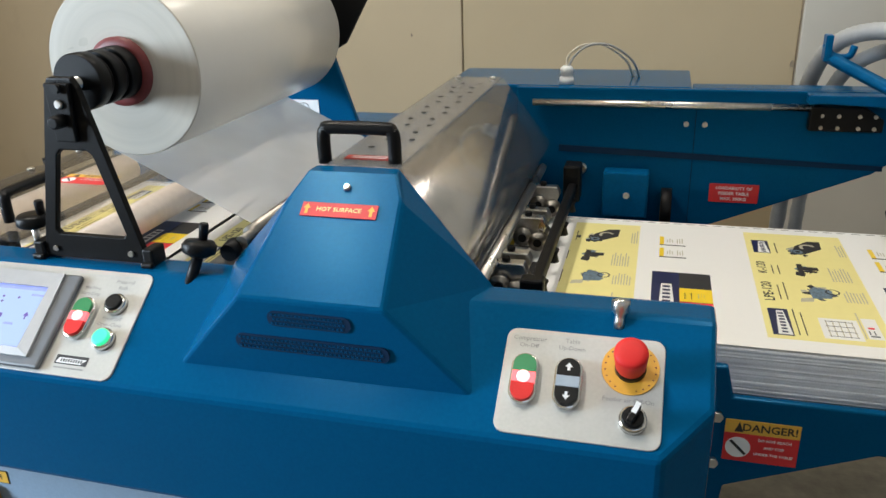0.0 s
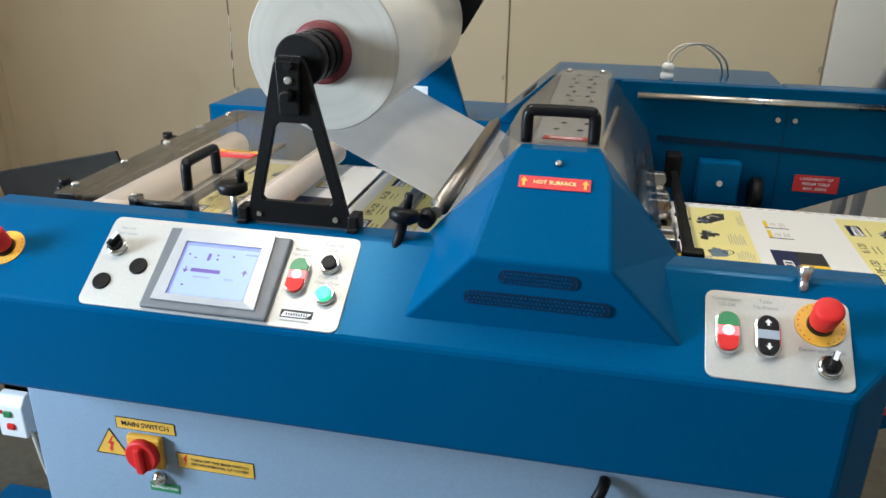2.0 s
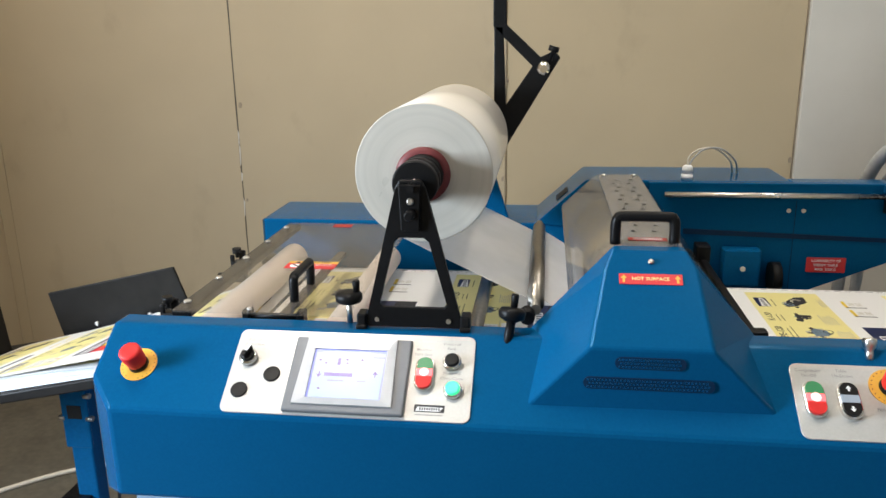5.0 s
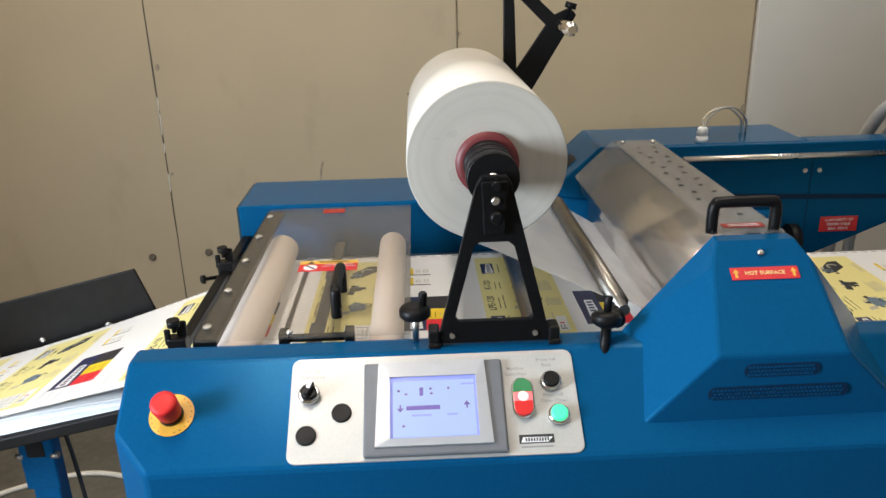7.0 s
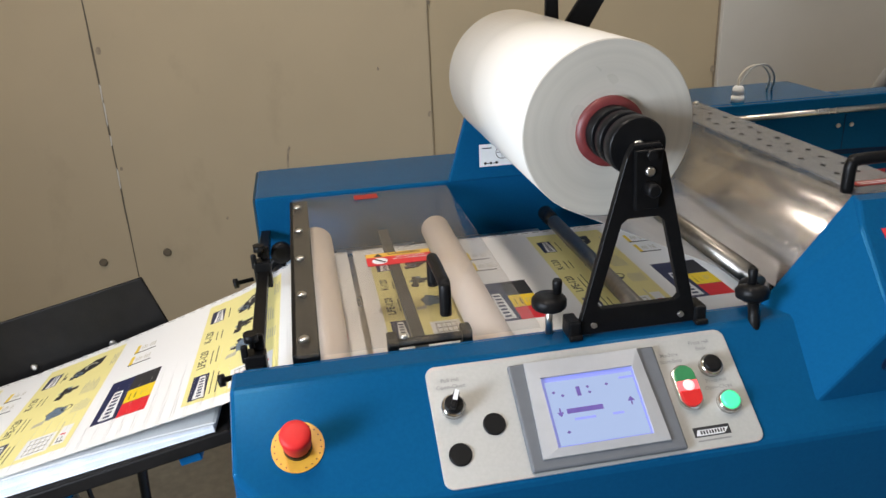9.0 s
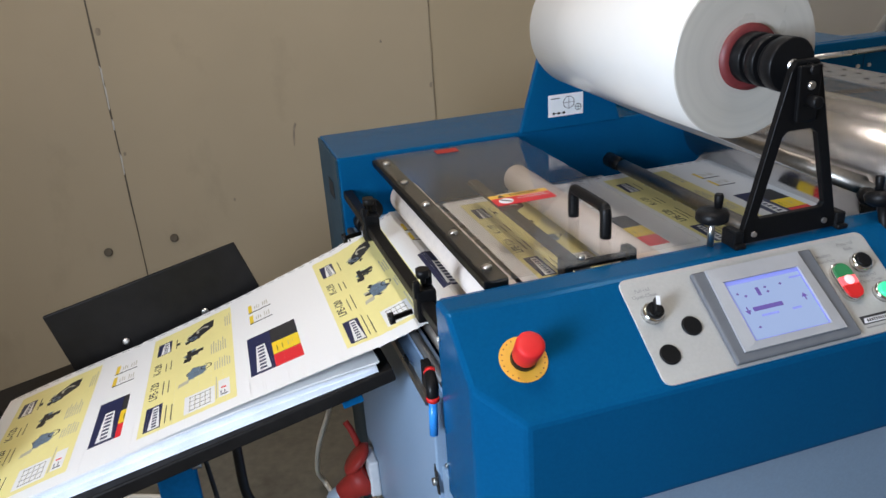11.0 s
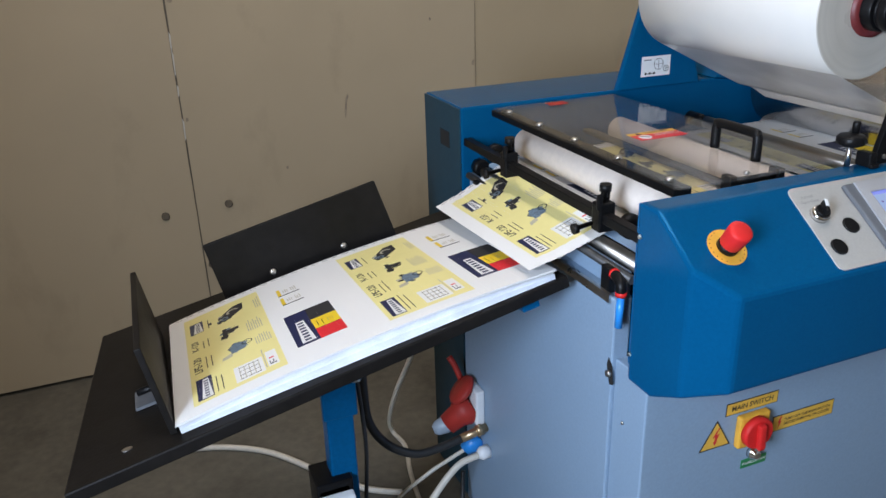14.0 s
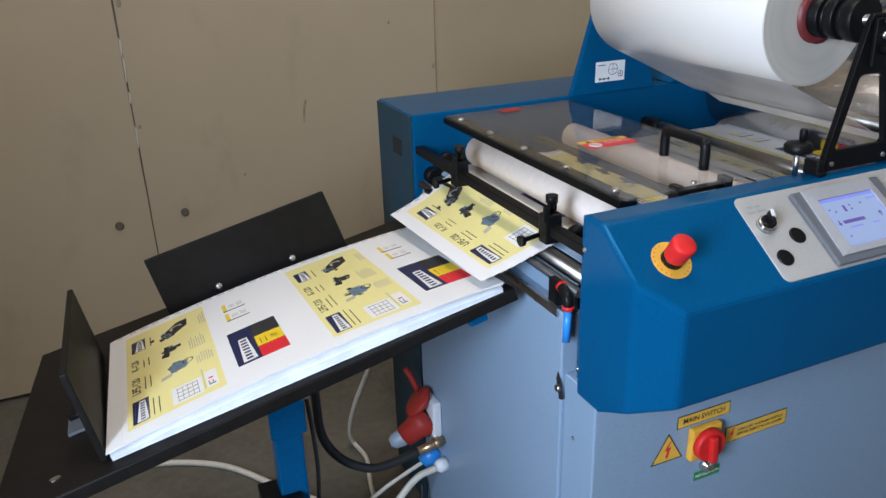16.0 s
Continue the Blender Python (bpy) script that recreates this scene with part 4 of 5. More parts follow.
mark((0.038, 0.089), (0.043, 0.089), (0.043, 0.101), (0.038, 0.101))
for x, y, d in ((0.012, 0.072, -1), (0.101, 0.074, 1)):
    mark((x - 0.001, y - 0.005 * d), (x + 0.001, y - 0.005 * d), (x + 0.001, y), (x + 0.0045, y), (x, y + 0.006 * d), (x - 0.0045, y), (x - 0.001, y))
for x, y in ((0.010, 0.097), (0.053, 0.099), (0.077, 0.099), (0.020, 0.092), (0.054, 0.092), (0.016, 0.047)):
    mark((x - 0.0025, y), (x, y - 0.002), (x + 0.0025, y), (x, y + 0.002))
for x, y, w in ((0.028, 0.060, 0.026), (0.075, 0.060, 0.014), (0.095, 0.103, 0.02)):
    part("writing_bar", draw((slab, SL, x, x + w, y, y + 0.0028, 0.0118, 0.0120)), SCREEN_EDGE, display)
selector(main_panel, -0.110, 0.100, -22)
words(main_panel, ("Pull roll", "Open-Close"), -0.108, 0.135)
for x, s in ((-0.066, 0.073), (-0.112, 0.043)):
    part("blanking_cap", draw((spin, on_desk(x, s), [(0.002, 0.0135), (0.004, 0.0135), (0.005, 0.012)])), PLASTIC, main_panel)
double_button(main_panel, 0.178, 0.082, GREEN, RED, LAMP_RED, LAMP_CORE, "green and red start-stop button with lit lamp")
words(main_panel, ("Machine", "Start-Stop"), 0.172, 0.128)
push_button(main_panel, 0.219, 0.106, PLASTIC, "black push button in a chrome ring")
words(main_panel, ("Press roll", "Back"), 0.216, 0.140)
push_button(main_panel, 0.224, 0.057, LAMP_GREEN, "lit green push button in a chrome ring")
words(main_panel, ("Press roll", "Open-Close"), 0.220, 0.087)
logo = part("logo_badge", draw((slab, SL, 0.168, 0.214, 0.020, 0.032, 0.0022, 0.0027)), INK, main_panel)
part("logo_band", draw((prism, [(0.170, 0.0215), (0.206, 0.0215), (0.212, 0.028), (0.173, 0.0285)], "z", 0.0027, 0.0030, SL)), LABEL, logo)
part("logo_letter_bar", draw(*[(slab, SL, 0.176 + 0.0036 * i, 0.1782 + 0.0036 * i, 0.0228, 0.0272, 0.0030, 0.0032) for i in range(9)]), INK, logo)
part("writing_bar", draw((slab, SL, 0.170, 0.212, 0.0145, 0.0163, 0.0022, 0.0026)), GREY_INK, main_panel)
stop_button(-0.293, 0.081)

side_panel = plate(0.722, 0.893, 0.008, 0.130, 0.012)
double_button(side_panel, 0.748, 0.068, GREEN, RED, LAMP_RED, LAMP_CORE, "green and red compressor button with lit lamp")
words(side_panel, ("Compressor", "On-Off"), 0.748, 0.118)
table_key = double_button(side_panel, 0.795, 0.068, PLASTIC, PLASTIC, KEY_GREY, None, "black up-down button")
for d in (1, -1):
    part("arrow", draw((prism, [(0.7935, 0.068 + 0.012 * d), (0.7965, 0.068 + 0.012 * d), (0.7965, 0.068 + 0.016 * d), (0.799, 0.068 + 0.016 * d), (0.795, 0.068 + 0.021 * d), (0.791, 0.068 + 0.016 * d), (0.7935, 0.068 + 0.016 * d)], "z", 0.0135, 0.0138, SL)), LABEL, table_key)
words(side_panel, ("Table", "Up-Down"), 0.795, 0.119)
stop_button(0.858, 0.094, 0.0024)
selector(side_panel, 0.864, 0.036, -22)
words(side_panel, ("Feeder air Off-On",), 0.858, 0.058, 0.0072)

# star knobs on the rear edge of the desk
def star_knob(x, y, z, tip, lean):
    k = thing("clamp_knob", (x, y, z), "black plastic crank knob on a steel pin beside the roll stand", "knob", "adjusting knobs")
    up = Vector(lean).normalized()
    o = Vector((x, y, z))
    part("pin", draw((cyl, o, o + up * 0.040, 0.0048, None, 12)), STEEL, k)
    part("head", draw((lathe, [(0.034, 0.010), (0.038, 0.020), (0.041, 0.0225), (0.050, 0.0225), (0.054, 0.019), (0.055, 0.008)], o, up, 20)), PLASTIC, k)
    side = Vector(tip)
    part("crank", draw((lathe, [(0, 0.0055), (0.018, 0.0065), (0.021, 0.005)], o + up * 0.053 + side, up, 14)), PLASTIC, k)
star_knob(0.036, 0.078, 1.020, (0.012, 0.004, 0), (0, 0, 1))
k2 = thing("clamp_knob", (0.306, 0.062, 1.0), "black plastic crank knob on a black bolt at the hood", "knob", "adjusting knobs")
part("bolt", draw((cyl, (0.300, 0.030, 1.000), (0.310, 0.060, 1.055), 0.0075, None, 12)), PLASTIC, k2)
part("head", draw((lathe, [(0.0, 0.010), (0.006, 0.021), (0.016, 0.0225), (0.022, 0.018), (0.023, 0.006)], (0.307, 0.055, 1.040), (0.1, 0.25, 0.95), 20)), PLASTIC, k2)
part("crank", draw((lathe, [(0, 0.0055), (0.020, 0.0065), (0.023, 0.005)], (0.311, 0.065, 1.060), (0.1, 0.2, 1), 14)), PLASTIC, k2)
part("end_cap", draw((lathe, [(0.0, 0.012), (0.02, 0.014), (0.03, 0.010)], (0.332, 0.085, 1.035), (0, 1, 0.1), 18)), PLASTIC, k2)
catch = part("catch", draw((lathe, [(0, 0.0062), (0.010, 0.0058), (0.015, 0.0055), (0.019, 0.0090), (0.029, 0.0105), (0.032, 0.0095), (0.033, 0.006)], (0.842, 0.028, 1.008), (0.02, 0.35, 0.94), 18)), STEEL, mach, "chrome ball catch")
part("lid_rod", draw((cyl, (-0.163, 0.126, 1.008), (-0.062, 0.126, 1.008), 0.0065, None, 14)), PLASTIC, mach, "black rod under the clear cover")
for x in (-0.163, -0.064):
    part("rod_block", draw((box, x - 0.007, x + 0.007, 0.114, 0.138, 0.994, 1.021)), PLASTIC, mach, bevel=0.002)
part("screw", draw((lathe, [(0, 0.005), (0.003, 0.005), (0.005, 0.003)], (-0.150, 0.104, 1.0275), (0, 0, 1), 12)), STEEL, lid)

# signs and main switch on the grey front
FY = 0.032
def upright(x, z, h=0.0):
    return Matrix(((1, 0, 0, x), (0, 0, -1, FY - h), (0, 1, 0, z), (0, 0, 0, 1)))
def sign(name, x0, x1, z0, z1, lines, size, lean=0.0):
    m = upright((x0 + x1) / 2, (z0 + z1) / 2)
    w, h = x1 - x0, z1 - z0
    s = part(name, draw((slab, m, -w / 2, w / 2, -h / 2, h / 2, 0, 0.0008)), INK, mach, "amber sign with black lettering")
    part("face", draw((slab, m, -w / 2 + 0.0015, w / 2 - 0.0015, -h / 2 + 0.0015, h / 2 - 0.0015, 0.0008, 0.0013)), AMBER, s)
    bm = bmesh.new()
    for i, line in enumerate(lines):
        text_into(bm, line, size, m @ pose(0.008 if len(lines) > 1 else 0, (len(lines) - 1) * size * 0.55 - i * size * 1.1, 0.0017))
    part("lettering", bm, INK, s)
    return s
sign("switch_sign", -0.199, -0.087, 0.627, 0.651, ("MAIN SWITCH",), 0.0138)
warn = sign("warning_sign", -0.090, 0.052, 0.563, 0.595, ("TURN OFF THE MAIN SWITCH", "BEFORE REMOVAL OF COVER!"), 0.0078)
part("bolt_mark", draw((prism, [(-0.054, 0.013), (-0.060, 0.001), (-0.0565, 0.001), (-0.058, -0.011), (-0.052, 0.004), (-0.055, 0.004), (-0.051, 0.013)], "z", 0.0013, 0.0018, upright(-0.019, 0.579))), RED_SIGN, warn)
tri_m = upright(-0.215, 0.592)
tri = part("shock_sign", draw((prism, [(-0.033, -0.024), (0.033, -0.024), (0.0, 0.032)], "z", 0, 0.0008, tri_m)), INK, mach, "amber shock warning triangle")
part("face", draw((prism, [(-0.029, -0.0215), (0.029, -0.0215), (0.0, 0.0275)], "z", 0.0008, 0.0012, tri_m)), AMBER, tri)
part("bolt_mark", draw((prism, [(0.004, 0.016), (-0.007, -0.001), (-0.001, -0.001), (-0.003, -0.010), (-0.0055, -0.009), (-0.001, -0.018), (0.0035, -0.009), (0.001, -0.010), (0.007, 0.004), (0.000, 0.004), (0.007, 0.016)], "z", 0.0012, 0.0016, tri_m)), RED_SIGN, tri)
sw = part("main_switch", draw((slab, upright(-0.143, 0.592), -0.032, 0.032, -0.032, 0.032, 0, 0.014)), YELLOW, mach, "red rotary main switch on a yellow plate", bevel=0.004)
part("collar", draw((lathe, [(0, 0.030), (0.010, 0.030), (0.013, 0.027)], (-0.143, FY - 0.014, 0.592), (0, -1, 0), 32)), RED, sw)
part("grip", draw((slab, upright(-0.143, 0.592, 0.024) @ pose(0, 0, 0, 0, 0, 4), -0.0075, 0.0075, -0.029, 0.022, 0, 0.012)), RED, sw, bevel=0.004)
lamp = part("indicator", draw((lathe, [(0, 0.013), (0.008, 0.013), (0.010, 0.010), (0.012, 0.009), (0.016, 0.006)], (-0.128, FY, 0.535), (0, -1, 0), 24)), CHROME, mach)
part("green_tag", draw((slab, upright(-0.122, 0.513), -0.028, 0.028, -0.009, 0.009, 0, 0.0012)), GREEN, mach)
bm = bmesh.new()
text_into(bm, "INSTALLATION", 0.0075, upright(-0.122, 0.513) @ pose(0, 0, 0.0016))
part("lettering", bm, LABEL, mach)
lever = part("crank_lever", draw((tube, [(0.625, FY - 0.005, 0.672), (0.622, FY - 0.02, 0.668), (0.612, FY - 0.03, 0.645), (0.600, FY - 0.035, 0.60), (0.598, FY - 0.04, 0.56)], 0.009, 10, 4)), PLASTIC, mach)

# feeder side: bracket, danger sign, feed table, suction head, arm and hoses
feeder = thing("sheet_feeder", (1.05, 0.4, FL), "blue sheet feeder with black lift table and suction head", "feeder")
part("bracket", draw((prism, [(0.955, 0.62), (0.955, 0.905), (0.975, 0.905), (0.985, 0.862), (1.70, 0.862), (1.70, 0.80), (1.16, 0.80), (0.985, 0.725), (0.975, 0.62)], "y", 0.150, 0.162)), BLUE, feeder, bevel=0.003)
part("bracket", draw((prism, [(0.955, 0.62), (0.955, 0.80), (1.70, 0.80), (1.70, 0.75), (1.16, 0.75), (0.985, 0.66)], "y", 0.70, 0.712)), BLUE, feeder, bevel=0.003)
danger(Matrix(((1, 0, 0, 1.024), (0, 0, -1, 0.1495), (0, 1, 0, 0.800), (0, 0, 0, 1))), 0.090, 0.062, ("DO NOT REACH", "AND STEP", "UNDER THE TABLE!"), feeder)
for z in (0.833, 0.762):
    part("bolt", draw((cyl, (0.968, 0.150, z), (0.968, 0.144, z), 0.0075, None, 6)), STEEL, feeder)
part("feed_table", draw((box, 0.70, 1.72, 0.165, 0.69, 0.815, 0.850)), BOARD, feeder, "black feed table board", bevel=0.003)
part("lift_post", draw((box, 1.62, 1.70, 0.38, 0.46, FL, 0.80), (box, 1.40, 1.72, 0.20, 0.66, FL, FL + 0.03)), BLUE, feeder)
sgn = part("load_label", draw((box, 0.972, 1.060, 0.7362, 0.7376, 0.930, 0.966)), RED_SIGN, feeder, "red load warning label")
bm = bmesh.new()
for i, w in enumerate(("LOADABILITY OF", "FEEDER TABLE", "MAX. 300KG")):
    text_into(bm, w, 0.0085, Matrix(((1, 0, 0, 1.016), (0, 0, -1, 0.7358), (0, 1, 0, 0.958 - i * 0.0105), (0, 0, 0, 1))))
part("lettering", bm, LABEL, sgn)
head = part("suction_head", draw((box, 0.714, 0.730, 0.17, 0.70, 0.958, 0.978), (box, 0.704, 0.736, 0.655, 0.70, 0.94, 1.01), (box, 0.706, 0.738, 0.17, 0.195, 0.94, 0.992)), BLACK, feeder, "black suction bar with feed wheels", bevel=0.004)
part("drive_rod", draw((cyl, (0.655, 0.12, 0.985), (0.655, 0.73, 0.985), 0.008)), STEEL, head)
part("drive_rod", draw((cyl, (0.625, 0.12, 0.95), (0.625, 0.73, 0.95), 0.012)), DARK_ROLL, head)
for y in (0.235, 0.275, 0.43, 0.47, 0.60):
    for dx, dz in ((0.668, 0.955), (0.693, 0.948)):
        wheel = part("feed_wheel", draw((lathe, [(0, 0.0155), (0.012, 0.0155), (0.012, 0.009), (0.014, 0.009)], (dx, y, dz), (0, -1, 0), 18)), GUIDE, head)
        part("bearing", draw((lathe, [(0, 0.007), (0.002, 0.007)], (dx, y - 0.014, dz), (0, -1, 0), 14)), PLASTIC, wheel)
    part("holder", draw((prism, [(0.648, 0.958), (0.700, 0.958), (0.706, 0.972), (0.700, 0.985), (0.650, 0.985)], "y", y + 0.002, y + 0.022)), STEEL, head, bevel=0.002)
    part("holder_bolt", draw((lathe, [(0, 0.006), (0.008, 0.006)], (0.674, y + 0.012, 0.984), (0, 0, 1), 6)), BLACK, head)
for y in (0.24, 0.36, 0.48, 0.60):
    part("sucker", draw((lathe, [(0, 0.010), (0.012, 0.007), (0.020, 0.010)], (0.726, y, 0.942), (0, 0, 1), 12)), PLASTIC, head)
carriage = part("carriage", draw((prism, [(1.125, 1.076), (1.245, 1.076), (1.245, 1.098), (1.215, 1.118), (1.125, 1.120)], "y", 0.715, 0.737)), BLACK, feeder, "black slide plate with screws", bevel=0.003)
for x in (1.145, 1.172, 1.205, 1.23):
    for z in (1.083, 1.104):
        part("screw", draw((cyl, (x, 0.715, z), (x, 0.712, z), 0.0035, None, 10)), STEEL, carriage)
armb = part("hose_arm", draw((prism, [(1.118, 1.125), (1.135, 1.128), (1.30, 1.120), (1.285, 1.142), (1.118, 1.142)], "y", 0.700, 0.730),
                             (box, 1.135, 1.147, 0.722, 0.748, 1.196, 1.240)), BLUE_TRIM, feeder, bevel=0.002)
part("arm_bar", draw((tube, [(1.14, 0.735, 1.205), (1.20, 0.70, 1.175), (1.275, 0.64, 1.140)], 0.011, 4, 2), (tube, [(1.26, 0.60, 1.13), (1.36, 0.50, 1.08)], 0.012, 4, 2)), BLUE_TRIM, armb)
part("arm_hook", draw((tube, [(1.138, 0.735, 1.225), (1.150, 0.735, 1.205), (1.175, 0.73, 1.204), (1.182, 0.73, 1.222)], 0.006, 8, 4)), BLUE_TRIM, armb)
part("clamp_lever", draw((tube, [(1.283, 0.62, 1.142), (1.283, 0.62, 1.165), (1.305, 0.61, 1.168)], 0.006, 8, 3)), PLASTIC, armb)
gauge = part("sheet_gauge", draw((prism, [(1.245, 0.965), (1.265, 0.990), (1.275, 1.002), (1.290, 0.995), (1.282, 0.975), (1.34, 0.90), (1.315, 0.885), (1.268, 0.957), (1.252, 0.948)], "y", 0.60, 0.625)), BLACK, feeder, bevel=0.003)
part("gauge_pin", draw((cyl, (1.278, 0.70, 1.01), (1.278, 0.735, 1.01), 0.010), (cyl, (1.278, 0.61, 0.99), (1.278, 0.70, 1.01), 0.006)), STEEL, gauge)
hose1 = thing("air_hose", (1.25, 0.85, FL), "grey ribbed suction hose over the feeder arm", "hose", "air hoses")
part("hose", draw((tube, [(1.13, 0.98, 0.2), (1.13, 0.98, 0.6), (1.14, 0.95, 0.98), (1.145, 0.90, 1.12), (1.17, 0.85, 1.205), (1.23, 0.80, 1.238), (1.32, 0.74, 1.225), (1.45, 0.64, 1.16), (1.6, 0.55, 1.0)], 0.0155, 12, 16, 0.05)), HOSE, hose1)
hose2 = thing("air_hose", (1.25, 0.88, FL), "grey ribbed suction hose behind the feeder", "hose", "air hoses")
part("hose", draw((tube, [(1.16, 0.95, 0.2), (1.165, 0.94, 0.7), (1.17, 0.92, 1.0), (1.19, 0.88, 1.13), (1.23, 0.83, 1.19), (1.30, 0.78, 1.21), (1.42, 0.70, 1.17), (1.6, 0.60, 0.98)], 0.0135, 12, 16, 0.05)), HOSE, hose2)
whoop = thing("air_tube", (1.29, 0.62, 1.0), "thin white air tube looped at the feeder end", "tube")
part("tube", draw((tube, [(1.28, 0.70, 1.005), (1.268, 0.66, 1.02), (1.275, 0.62, 1.045), (1.30, 0.60, 1.05), (1.34, 0.58, 1.03), (1.40, 0.56, 0.97)], 0.005, 8, 6)), CABLE_W, whoop)
gland = thing("cable_gland", (0.692, 0.775, 1.143), "white cable gland with two thin wires on the blue box", "cable gland")
part("body", draw((lathe, [(0, 0.014), (0.012, 0.014), (0.012, 0.0115), (0.018, 0.0115), (0.018, 0.0135), (0.030, 0.012), (0.034, 0.008)], (0.692, 0.775, 1.143), (0, 0, 1), 12)), LABEL, gland)
for dx in (0.0, 0.012):
    part("wire", draw((tube, [(0.692, 0.775, 1.17), (0.694 + dx, 0.778, 1.195), (0.72 + dx, 0.785, 1.214), (0.76 + dx, 0.80, 1.212), (0.80 + dx, 0.83, 1.18), (0.815 + dx, 0.86, 1.143)], 0.0022, 8, 6)), CABLE_W if dx == 0 else HOSE, gland)

# ---------------------------------------------------------------- delivery table
TX, TY = 0.20, -0.12                       # slopes of the table along x and y
def table_z(x, y, lift=0.0):
    return 0.852 + TX * (x + 0.40) + TY * (y - 0.234) + lift
TM = Matrix(((1, 0, -TX, 0), (0, 1, -TY, 0), (TX, TY, 1, table_z(0, 0)), (0, 0, 0, 1)))
LEN, WID, STACK = 0.64, 0.45, 0.009
XS, YS = -1.05, 0.223                      # the stack's near outer corner
deliv = thing("delivery_table", (-0.78, 0.45, FL), "black tilted delivery table on a blue post", "table")
top = part("tabletop", draw((prism, [(-1.215, 0.188), (-0.402, 0.217), (-0.395, 0.80), (-1.175, 0.80)], "z", -0.021, 0.0, TM)), BOARD, deliv, "black coated tilted board", bevel=0.003)
side_guide = part("side_guide", draw((prism, [(-0.920, 0.0), (-0.542, 0.0), (-0.591, 0.157), (-0.953, 0.147)], "y", 0.690, 0.698, Matrix.Translation((0, 0, 0)) @ Matrix(((1, 0, 0, 0), (0, 1, 0, 0), (TX, 0, 1, table_z(0, 0.69)), (0, 0, 0, 1))))), BOARD, deliv, "black upright side guide board", bevel=0.002)
for x in (-0.822, -0.668):
    part("screw", draw((lathe, [(0, 0.007), (0.003, 0.007), (0.004, 0.004)], (x, 0.690, table_z(x, 0.69, 0.040)), (0, -1, 0), 14)), STEEL, side_guide)
stop = part("end_stop", draw((slab, TM, -1.065, -1.055, 0.232, 0.655, 0.0, 0.142)), BOARD, deliv, "black upright end stop board", bevel=0.002)
part("stop_plate", draw((slab, TM, -1.112, -1.072, 0.36, 0.425, 0.001, 0.006)), SLATE, deliv)
part("stop_pin", draw((cyl, TM @ Vector((-1.10, 0.36, 0.03)), TM @ Vector((-1.062, 0.36, 0.03)), 0.006)), PLASTIC, deliv)
part("key_hole", draw((prism, [(-1.128 + 0.008 * math.cos(a * 0.785), 0.245 + 0.005 * math.sin(a * 0.785)) for a in range(8)], "z", 0.0, 0.0015, TM)), STEEL, deliv)
post = part("post", draw((box, -0.788, -0.733, 0.46, 0.505, 0.22, 0.715), (box, -0.780, -0.741, 0.465, 0.50, FL + 0.03, 0.23), (box, -0.795, -0.725, 0.452, 0.460, 0.52, 0.70)), BLUE_TRIM, deliv, "blue steel post", bevel=0.004)
# Black patch painted as the shaded hollow of the post.
part("post_window", draw((box, -0.778, -0.742, 0.4505, 0.4522, 0.60, 0.635)), HOLE_SHADE, post)
part("cross_tube", draw((slab, TM, -1.10, -0.44, 0.46, 0.505, -0.055, -0.021)), BLUE_TRIM, deliv)
for x in (-1.06, -0.47):
    part("table_bracket", draw((slab, TM, x - 0.018, x + 0.014, 0.232, 0.257, -0.040, -0.021)), BLUE_TRIM, deliv, bevel=0.002)
for x, z in ((-0.796, 0.60), (-0.724, 0.60), (-0.724, 0.66)):
    part("bolt", draw((cyl, (x - 0.008, 0.456, z), (x + 0.008, 0.456, z), 0.007, None, 6)), STEEL, post)
part("post_foot", draw((box, -0.97, -0.55, 0.43, 0.53, FL, FL + 0.03)), BLUE_TRIM, deliv, bevel=0.003)
part("post_foot", draw((box, -0.80, -0.72, 0.25, 0.75, FL + 0.001, FL + 0.029)), BLUE_TRIM, deliv, bevel=0.003)

switch_box = thing("switch_box", (-0.74, 0.455, 0.33), "white switch box with green and red buttons on the post", "switch box")
part("body", draw((prism, [(0.440, 0.285), (0.440, 0.400), (0.420, 0.397), (0.402, 0.375), (0.402, 0.285)], "x", -0.782, -0.707)), LABEL, switch_box, bevel=0.004)
part("back_box", draw((box, -0.778, -0.711, 0.44, 0.46, 0.28, 0.412), (box, -0.78, -0.705, 0.44, 0.518, 0.3, 0.425)), PLASTIC, switch_box, bevel=0.003)
part("button", draw((box, -0.758, -0.738, 0.396, 0.404, 0.345, 0.361)), GREEN, switch_box, bevel=0.002)
part("button", draw((box, -0.755, -0.735, 0.396, 0.404, 0.31, 0.326)), RED, switch_box, bevel=0.002)
part("small_button", draw((box, -0.772, -0.764, 0.399, 0.404, 0.352, 0.362)), RED, switch_box)

cord = part("cord", draw((tube, [(-0.715, 0.42, 0.30), (-0.700, 0.415, 0.28), (-0.69, 0.42, 0.18), (-0.675, 0.44, 0.05), (-0.66, 0.47, FL + 0.008), (-0.60, 0.52, FL + 0.008)], 0.005, 8, 8)), CABLE_W, switch_box)

switch_box.location += Vector((-0.045, 0, -0.040))

# plugs at the machine's end and their cables
plug = thing("power_inlet", (-0.375, 0.665, 0.30), "red industrial plug in a grey inlet on the cabinet end", "plug")
part("inlet", draw((box, -0.395, -0.372, 0.62, 0.69, 0.285, 0.38)), LABEL, plug, bevel=0.005)
part("plug_body", draw((lathe, [(0, 0.036), (0.03, 0.038), (0.045, 0.030), (0.08, 0.026)], (-0.388, 0.66, 0.325), (-0.75, 0.1, -0.55), 24)), PLUG_RED, plug)
part("flap", draw((lathe, [(0, 0.030), (0.010, 0.042), (0.018, 0.036), (0.022, 0.010)], (-0.405, 0.665, 0.36), (-0.7, 0.2, 0.7), 20)), PLUG_RED, plug)
